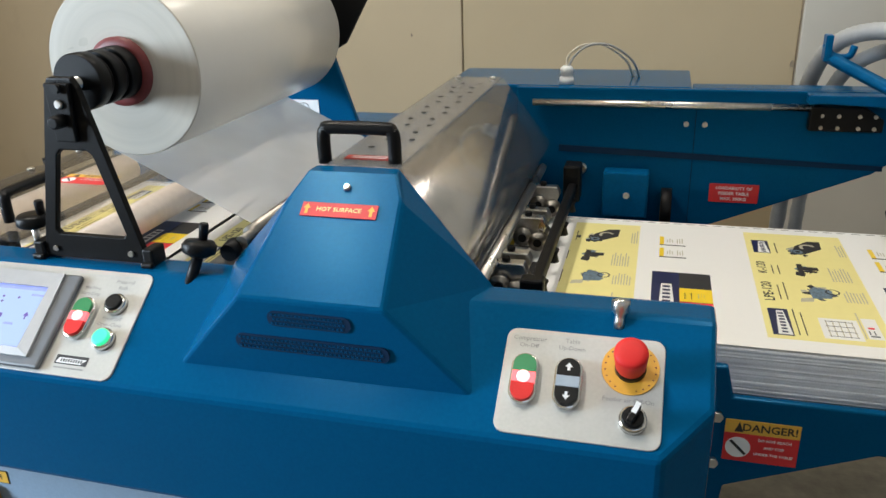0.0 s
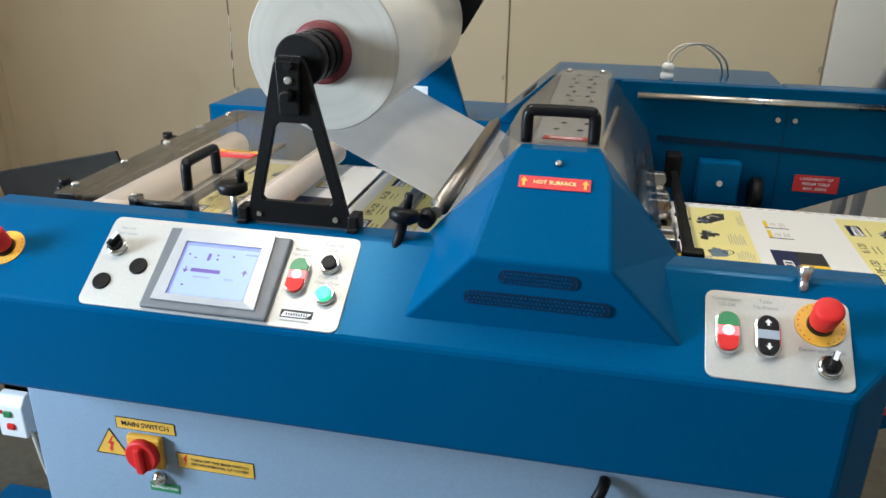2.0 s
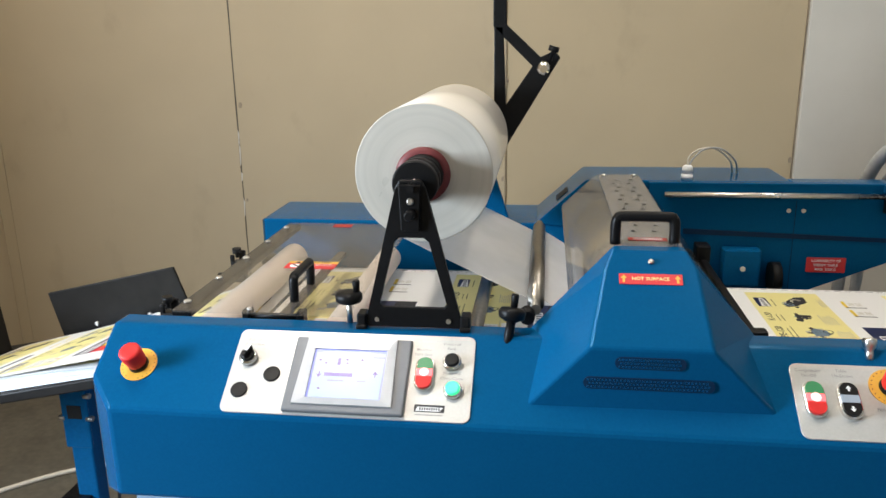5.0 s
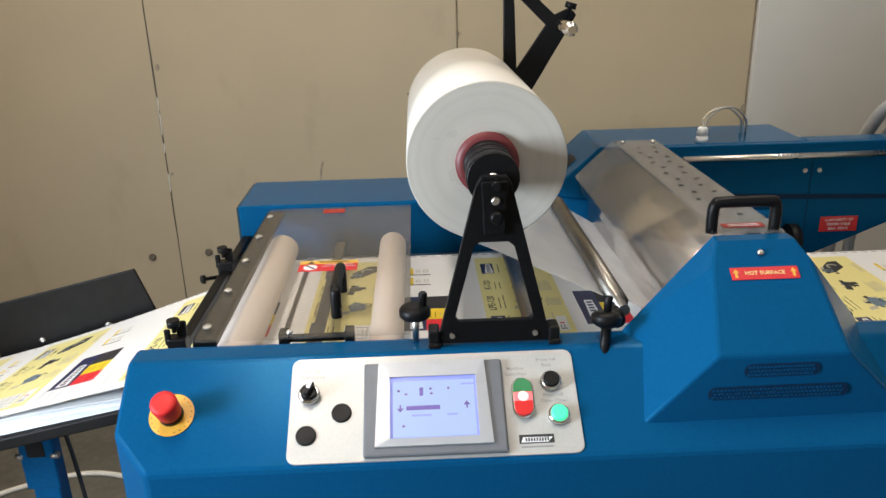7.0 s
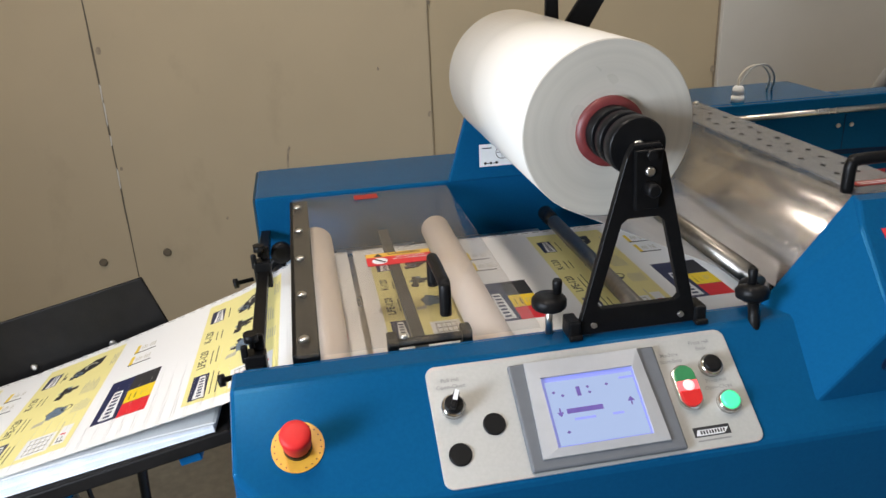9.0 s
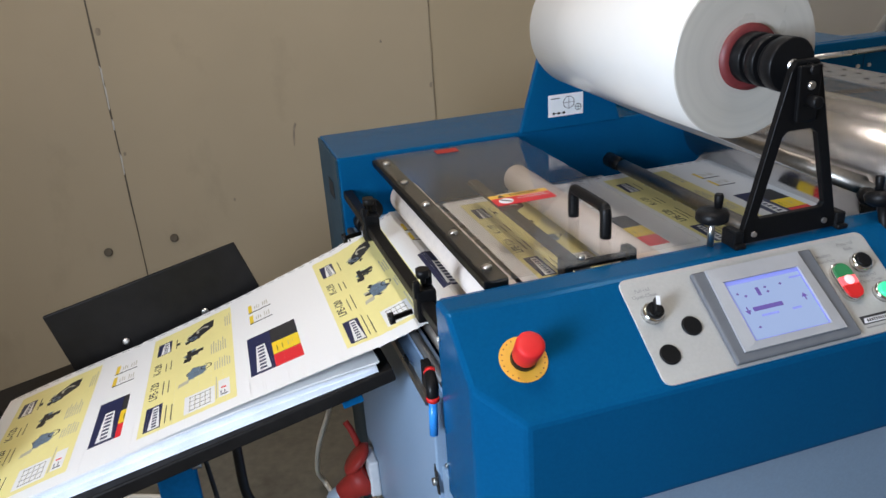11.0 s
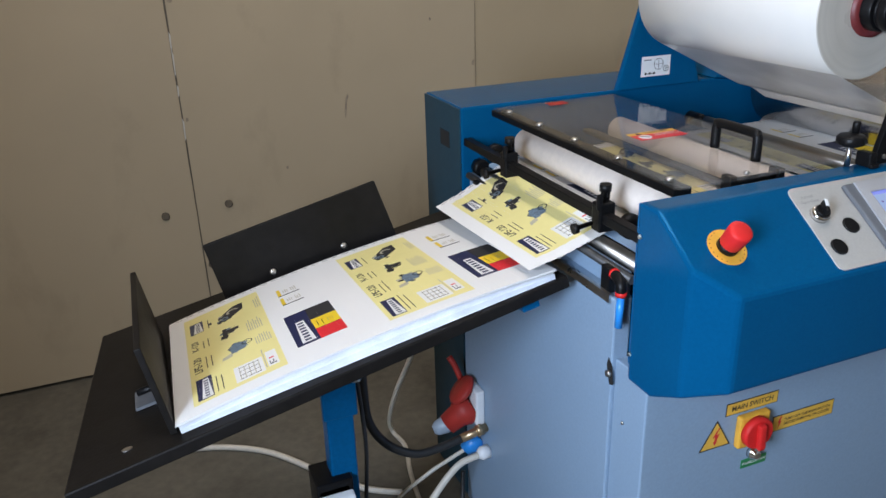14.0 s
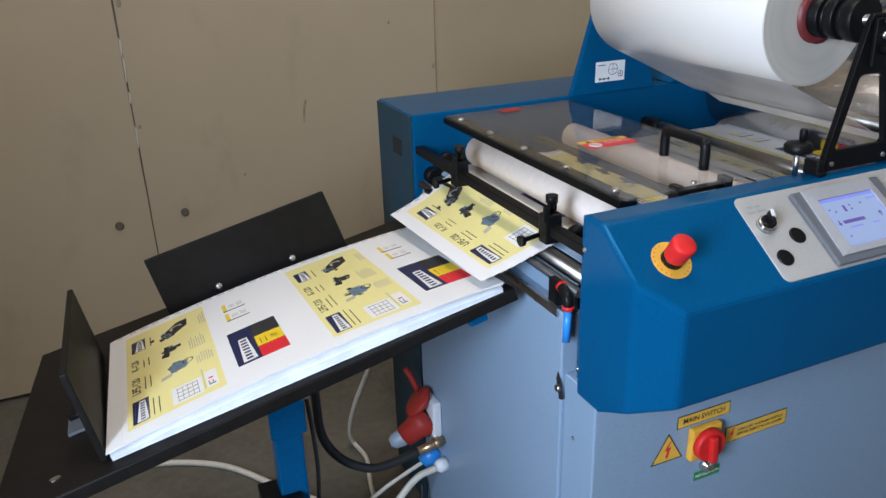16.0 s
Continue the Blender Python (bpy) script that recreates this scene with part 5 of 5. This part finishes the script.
part("flap_lever", draw((tube, [(-0.40, 0.70, 0.375), (-0.41, 0.715, 0.41), (-0.42, 0.725, 0.43)], 0.008, 6, 3)), PLUG_RED, plug)
part("grip", draw((lathe, [(0, 0.021), (0.02, 0.022), (0.04, 0.018), (0.05, 0.010)], (-0.440, 0.668, 0.284), (-0.9, 0.1, -0.3), 18)), KEY_GREY, plug)
air = thing("air_line", (-0.375, 0.60, 0.28), "black air hose on a brass coupling at the cabinet end", "hose")
part("coupling", draw((cyl, (-0.372, 0.612, 0.283), (-0.44, 0.612, 0.270), 0.0105), (cyl, (-0.385, 0.612, 0.281), (-0.40, 0.612, 0.278), 0.014)), mat("brass", (0.55, 0.40, 0.24), 0.35, 0.9), air)
part("hose", draw((tube, [(-0.44, 0.612, 0.270), (-0.50, 0.61, 0.262), (-0.56, 0.61, 0.265), (-0.62, 0.625, 0.30), (-0.655, 0.64, 0.36), (-0.66, 0.65, 0.44), (-0.655, 0.66, 0.55), (-0.64, 0.67, 0.70), (-0.60, 0.69, 0.74)], 0.0105, 10, 8)), CABLE_B, air)
def cable(label, pts, r, material):
    c = thing("cable", pts[0], label, "cable", "cables on the floor")
    part("cord", draw((tube, pts, r, 8, 8)), material, c)
    return c
blue_plug = thing("blue_plug", (-0.375, 0.645, 0.24), "blue plug with a white cord at the cabinet end", "plug")
part("body", draw((lathe, [(0, 0.024), (0.03, 0.026), (0.05, 0.015)], (-0.372, 0.66, 0.225), (-0.8, 0, -0.6), 18)), BLUE_TUBE, blue_plug)
white_plug = thing("white_plug", (-0.375, 0.62, 0.22), "white plug with a thick white cord", "plug")
part("body", draw((lathe, [(0, 0.017), (0.02, 0.017), (0.03, 0.010)], (-0.372, 0.60, 0.222), (-1, 0, -0.1), 16)), LABEL, white_plug)
FZ = FL + 0.008
cable("thick white cord from the plug down to the floor", [(-0.40, 0.60, 0.218), (-0.46, 0.60, 0.20), (-0.54, 0.58, 0.13), (-0.60, 0.55, 0.05), (-0.66, 0.50, FZ), (-0.80, 0.44, FZ)], 0.0085, CABLE_W)
cable("thin white cord looping from the blue plug to the floor", [(-0.40, 0.66, 0.20), (-0.44, 0.66, 0.185), (-0.52, 0.66, 0.15), (-0.60, 0.68, 0.07), (-0.64, 0.66, FZ), (-0.60, 0.56, FZ), (-0.52, 0.40, FZ)], 0.005, CABLE_W)
cable("pale cord curving down behind the table to the floor", [(-0.40, 0.985, 0.40), (-0.42, 1.00, 0.30), (-0.46, 1.05, 0.15), (-0.47, 1.10, 0.03), (-0.45, 1.14, FZ), (-0.44, 1.05, FZ), (-0.47, 0.92, FZ), (-0.5, 0.7, FZ)], 0.007, CABLE_W)
cable("pale cable lying on the floor under the table", [(-0.52, 0.86, FZ), (-0.61, 0.92, FZ), (-0.70, 1.03, FZ), (-0.84, 1.21, FZ), (-1.03, 1.31, FZ), (-1.20, 1.30, FZ), (-1.42, 1.18, FZ), (-1.7, 0.9, FZ)], 0.009, CABLE_W)
cable("black cord beside the cabinet on the floor", [(-0.40, 0.70, 0.10), (-0.42, 0.66, 0.02), (-0.44, 0.60, FZ), (-0.42, 0.40, FZ), (-0.40, 0.10, FZ)], 0.006, CABLE_B)
cable("black cord hanging along the blue post", [(-0.722, 0.50, 0.66), (-0.710, 0.50, 0.55), (-0.703, 0.50, 0.40), (-0.713, 0.50, 0.25), (-0.715, 0.51, 0.12), (-0.715, 0.56, FZ + 0.03)], 0.0045, CABLE_B)

# ---------------------------------------------------------------- printed sheets
INKS = [PAPER, P_YELLOW, P_NAVY, P_GOLD, P_RED, P_GREY, P_DARK, P_STEEL, INK, PAPER_EDGE]
def sheet_print():
    """The printed design in sheet places: u along the sheet, v across it; one layer over another."""
    bm = bmesh.new()
    rnd = random.Random(4)
    def poly(ink, z, *pts):
        f = bm.faces.new([bm.verts.new((u, v, z)) for u, v in pts])
        f.material_index = ink
        if f.calc_area() and f.normal.z < 0:
            f.normal_flip()
        f.normal_update()
        if f.normal.z < 0:
            f.normal_flip()
    def rect(ink, u0, u1, v0, v1, z=0.00030):
        poly(ink, z, (u0, v0), (u1, v0), (u1, v1), (u0, v1))
    def logo_at(u, v, w, h):
        rect(2, u, u + w, v, v + h, 0.0004)
        poly(0, 0.0005, (u + w * 0.25, v + h * 0.04), (u + w * 0.95, v + h * 0.04), (u + w * 0.78, v + h * 0.93), (u + w * 0.42, v + h * 0.93))
        for k in range(7):
            rect(2, u + w * 0.46, u + w * 0.74, v + h * (0.10 + 0.115 * k), v + h * (0.165 + 0.115 * k), 0.0006)
    def machine(u, v, w, h, ink):
        for _ in range(24):
            cu, cv, a = u + w * rnd.gauss(0.5, 0.2), v + h * rnd.gauss(0.5, 0.2), rnd.uniform(0, 3)
            rw, rh = w * rnd.uniform(0.05, 0.22), h * rnd.uniform(0.03, 0.12)
            c, s = math.cos(a), math.sin(a)
            poly(rnd.choice((ink, ink, ink, 8, 5, 7)), 0.0004 + 0.00001 * rnd.random(), *[(cu + c * p - s * q, cv + s * p + c * q) for p, q in ((-rw, -rh), (rw, -rh), (rw * 0.8, rh), (-rw * 0.7, rh * 1.2))])
    def arc(ink, u, v, r, r2, a0, a1, z):
        steps = [radians(a0 + (a1 - a0) * i / 10) for i in range(11)]
        for a, b in zip(steps, steps[1:]):
            poly(ink, z, *[(u + q * math.cos(w), v + q * math.sin(w)) for q, w in ((r, a), (r, b), (r2, b), (r2, a))])
    def lines(u, v, n, length, step=0.0042, ink=5):
        for k in range(n):
            rect(ink, u + k * step, u + k * step + 0.0016, v, v + length * rnd.uniform(0.7, 1.0), 0.0004)
    turn = pose(0, 0, 0, 0, 0, 90)
    for u0 in (0.028, 0.353):
        rect(1, u0, u0 + 0.152, 0.030, 0.412)
        logo_at(u0 + 0.008, 0.040, 0.026, 0.078)
        lines(u0 + 0.040, 0.045, 2, 0.075, 0.009, 8)
        text_into(bm, "LPE-120", 0.0195, pose(u0 + 0.016, 0.175, 0.0004) @ turn, 8)
        lines(u0 + 0.030, 0.150, 2, 0.060, 0.009, 8)
        text_into(bm, "K-120", 0.0185, pose(u0 + 0.016, 0.262, 0.0004) @ turn, 8)
        lines(u0 + 0.030, 0.240, 2, 0.045, 0.009, 8)
        logo_at(u0 + 0.010, 0.322, 0.026, 0.055)
        lines(u0 + 0.045, 0.325, 1, 0.045, 0.009, 8)
        poly(8, 0.00044, (u0 + 0.066, 0.322), (u0 + 0.086, 0.326), (u0 + 0.116, 0.352), (u0 + 0.118, 0.386), (u0 + 0.098, 0.384), (u0 + 0.076, 0.360))
        arc(5, u0 + 0.096, 0.358, 0.013, 0.008, 20, 220, 0.00046)
        arc(7, u0 + 0.078, 0.336, 0.008, 0.004, 0, 360, 0.00046)
        machine(u0 + 0.056, 0.318, 0.040, 0.036, 8)
        rect(8, u0 + 0.068, u0 + 0.076, 0.240, 0.284, 0.00046)
        poly(8, 0.00045, (u0 + 0.062, 0.240), (u0 + 0.074, 0.236), (u0 + 0.078, 0.250), (u0 + 0.064, 0.254))
        rect(8, u0 + 0.076, u0 + 0.098, 0.262, 0.274, 0.00046)
        machine(u0 + 0.064, 0.246, 0.030, 0.036, 8)
        poly(7, 0.00045, (u0 + 0.074, 0.160), (u0 + 0.100, 0.164), (u0 + 0.104, 0.190), (u0 + 0.082, 0.202), (u0 + 0.072, 0.186))
        arc(8, u0 + 0.104, 0.186, 0.010, 0.0078, 0, 360, 0.00047)
        machine(u0 + 0.066, 0.160, 0.042, 0.044, 6)
        poly(5, 0.00043, (u0 + 0.056, 0.146), (u0 + 0.074, 0.150), (u0 + 0.076, 0.164), (u0 + 0.058, 0.158))
        lines(u0 + 0.112, 0.225, 7, 0.055)
        lines(u0 + 0.118, 0.155, 7, 0.042)
        lines(u0 + 0.139, 0.325, 3, 0.060)
        rect(0, u0 + 0.070, u0 + 0.118, 0.042, 0.100, 0.00035)
        for k in range(5):
            rect(5, u0 + 0.078 + 0.008 * k, u0 + 0.0795 + 0.008 * k, 0.048, 0.094, 0.0004)
        for k in range(4):
            rect(6, u0 + 0.077, u0 + 0.112, 0.049 + 0.014 * k, 0.0505 + 0.014 * k, 0.00042)
        rect(0, u0 + 0.124, u0 + 0.142, 0.050, 0.108, 0.00035)
        rect(4, u0 + 0.128, u0 + 0.136, 0.078, 0.083, 0.0004)
        rect(6, u0 + 0.127, u0 + 0.138, 0.056, 0.060, 0.0004)
        lines(u0 + 0.127, 0.062, 2, 0.012, 0.006, 6)
        lines(u0 + 0.120, 0.050, 1, 0.08)
        b = u0 + 0.176
        for v in (0.330, 0.278):
            rect(3, b + 0.010, b + 0.017, v, v + 0.036)
            rect(8, b + 0.010, b + 0.052, v - 0.004, v)
            lines(b + 0.022, v + 0.010, 3, 0.018, 0.004)
            lines(b + 0.038, v + 0.008, 3, 0.022, 0.004)
        rect(2, b, b + 0.086, 0.070, 0.216)
        poly(0, 0.0004, (b + 0.010, 0.078), (b + 0.034, 0.078), (b + 0.029, 0.172), (b + 0.014, 0.172))
        for k in range(7):
            rect(2, b + 0.016, b + 0.027, 0.084 + 0.0125 * k, 0.091 + 0.0125 * k, 0.0005)
        rect(8, b + 0.040, b + 0.085, 0.162, 0.215, 0.00035)
        rect(3, b + 0.040, b + 0.086, 0.115, 0.160, 0.0004)
        rect(4, b + 0.040, b + 0.086, 0.070, 0.114, 0.0004)
        lines(b + 0.047, 0.124, 2, 0.028, 0.009, 8)
        lines(b + 0.066, 0.128, 3, 0.022, 0.004, 5)
    for k in range(28):
        rect(8, 0.012 + 0.0225 * k, 0.012 + 0.0225 * k + 0.014, 0.4325, 0.4345)
    return bm


def strip_meshes(n):
    """The sheet cut across into n strips, each about its own middle."""
    out = []
    base = sheet_print()
    for v in base.verts:
        v.co.z = 0.00026 + (v.co.z - 0.0003) * 0.2
        v.co.y *= WID / 0.44
    for i in range(n):
        u0, u1 = LEN * i / n, LEN * (i + 1) / n
        me = bpy.data.meshes.new("strip")
        bm = bmesh.new()
        for lap, down in ((0.0, 0.0), (0.004, 0.0004)):
            piece = base.copy()
            a, b = max(0.0, u0 - lap), min(LEN, u1 + lap)
            for co, no in (((a, 0, 0), (-1, 0, 0)), ((b, 0, 0), (1, 0, 0))):
                bmesh.ops.bisect_plane(piece, geom=piece.verts[:] + piece.edges[:] + piece.faces[:], plane_co=co, plane_no=no, clear_outer=True)
            box(piece, a, b, 0, WID, 0, 0.00022)
            bmesh.ops.translate(piece, verts=piece.verts, vec=(0, 0, -down))
            piece.to_mesh(me)
            piece.free()
            bm.from_mesh(me)
        bmesh.ops.translate(bm, verts=bm.verts, vec=(-(u0 + u1) / 2, -WID / 2, 0))
        bm.to_mesh(me)
        bm.free()
        for m in INKS:
            me.materials.append(m)
        out.append(me)
    base.free()
    return out


NS = 32
STRIPS = strip_meshes(NS)
def bulge(u):
    """How far the piled sheets arch up at u along them."""
    u = min(1.0, max(0.0, u / LEN))
    return 0.016 * math.sin(math.pi * u) ** 0.8


def paper_stack(name, label, m, height, layers, arch):
    st = tagged(new(name), label, "paper stack", "paper stacks")
    st.matrix_world = m
    rnd = random.Random(9)
    bm = bmesh.new()
    n = 16
    rings = []
    for k in range(2 * layers + 1):
        z = height * k / (2 * layers)
        a, b = (rnd.uniform(-0.0012, 0.0008), rnd.uniform(-0.0014, 0.0006)) if k % 2 else (0.0010, 0.0010)
        top = [LEN * i / n for i in range(n + 1)]
        pts = [(min(max(u, a), LEN - a), b, z + arch * bulge(u) * z / height) for u in top] + [(min(max(u, a), LEN - a), WID - b, z + arch * bulge(u) * z / height) for u in top[::-1]]
        rings.append([bm.verts.new(p) for p in pts])
    for r0, r1 in zip(rings, rings[1:]):
        for i in range(len(r0)):
            bm.faces.new((r0[i], r0[(i + 1) % len(r0)], r1[(i + 1) % len(r0)], r1[i]))
    r = rings[-1]
    for i in range(n):
        bm.faces.new((r[i], r[i + 1], r[-2 - i], r[-1 - i]))
    bmesh.ops.recalc_face_normals(bm, faces=bm.faces)
    me = bpy.data.meshes.new("ream")
    bm.to_mesh(me)
    bm.free()
    me.materials.append(PAPER_EDGE)
    ream = new("ream", me)
    ream.parent = st
    for i, s in enumerate(STRIPS):
        o = new("top_strip", s)
        o.parent = st
        u = LEN * (i + 0.5) / NS
        o.matrix_basis = pose(u, WID / 2, height + 0.0016 + arch * bulge(u), 0, -math.degrees(math.atan(arch * (bulge(u + 0.02) - bulge(u - 0.02)) / 0.04)), 0)
    return st
tilt = Euler((math.atan(TY), -math.atan(TX), 0)).to_matrix().to_4x4()
paper_stack("paper_stack", "pile of laminated printed sheets on the tilted black table", Matrix.Translation((XS, YS, table_z(XS, YS, 0.0005))) @ tilt, STACK, 16, 1.0)
FX, FYY, FZ0 = 0.672, 0.180, 0.917
paper_stack("paper_stack", "tall pile of printed sheets on the black feed table", pose(FX, FYY, 0.8505), FZ0 - 0.8505, 30, 0.0)

# ---------------------------------------------------------------- what moves
SPEED, PITCH, NIP, RUN = 0.320, 0.65, -0.272, 0.930
def lead(k, t):
    return -0.651 - SPEED * (t - 12.5) + PITCH * k


def spot(k, x, y, drop, reach):
    """Height, tilt across and middle of the path of sheet k at x; drop: how far the tail has fallen, 0 to 1; reach: where it touches down."""
    if x > NIP and drop <= 0:
        f = min(1.0, max(0.0, (x - 0.46) / 0.19))
        return RUN + (FZ0 + 0.0012 + 0.0003 * (4 - k) - RUN) * f, 0.0, y - (YS - FYY) * f
    s = min(1.0, max(0.0, (NIP - x) / reach))
    rest = table_z(x, y, STACK) + bulge(x - XS) + 0.0034 + 0.0003 * (k + 8)
    sag = (1 - s) ** (1.2 + 2.2 * max(0.0, reach - 0.33)) * (1 - drop)
    lift = max(0.0, RUN - table_z(NIP, y, STACK)) * sag
    return rest + lift, 1 - sag, y


def motions():
    dt = 0.1
    times = [i * dt for i in range(int(16 / dt) + 1)]
    yc = YS + WID / 2
    for k in range(-8, 5):
        stop_x = XS - 0.010 + 0.003 * math.sin(k * 2.3)
        sh = thing("printed_sheet", (0, 0, 0), "laminated sheet printed with yellow panels and dark badges, gliding through", "printed sheet", "sheets in transit")
        rows, xs = [], []
        for t in times:
            x = lead(k, t)
            free = -0.308 - LEN                       # the lead's place when the tail leaves the rollers
            x = x if x > free else free + (x - free) * 2.5
            x = max(stop_x, min(FX, x))
            xs.append(x)
            rows.append((t, pose(x, 0, 0)))
        walk(sh, rows)
        length = LEN / NS
        places = [[] for _ in range(NS)]
        for t, x in zip(times, xs):
            since = t - (12.5 + (PITCH * k - 0.651 + LEN + 0.308) / SPEED)      # since the tail left the rollers
            drop = min(1.0, max(0.0, (since + 0.05) / 0.20)) ** 2
            reach = min(0.62, max(0.35, NIP - x + 0.02))
            hi = x + LEN
            za, wa, ya = spot(k, hi, yc, drop, reach)
            for i in reversed(range(NS)):             # laid strip by strip from the tail, each at its true length
                zb = spot(k, hi - length, yc, drop, reach)[0]
                lo = hi - length * math.cos(math.atan((za - zb) / length))
                zb, wb, yb = spot(k, lo, yc, drop, reach)
                rise = math.degrees(math.atan2(za - zb, hi - lo))
                places[i].append(pose((lo + hi) / 2 - x, (ya + yb) / 2, (za + zb) / 2, math.degrees(math.atan(TY)) * (wa + wb) / 2, -rise, 0))
                hi, za, wa, ya = lo, zb, wb, yb
        for i, s in enumerate(STRIPS):
            o = new("strip", s)
            o.parent = sh
            rows = [(t, m, [round(v, 5) for r in m for v in r]) for t, m in zip(times, places[i])]
            keep = [r for j, r in enumerate(rows) if j in (0, len(rows) - 1) or r[2] != rows[j - 1][2] or r[2] != rows[j + 1][2]]
            walk(o, [(t, m) for t, m, _ in keep])
    turn = math.degrees(SPEED / RR)
    walk(film_roll, [(0.4 * i, pose(AX, 0.42, AZ, 0, -turn * 0.4 * i, 0)) for i in range(41)])


motions()
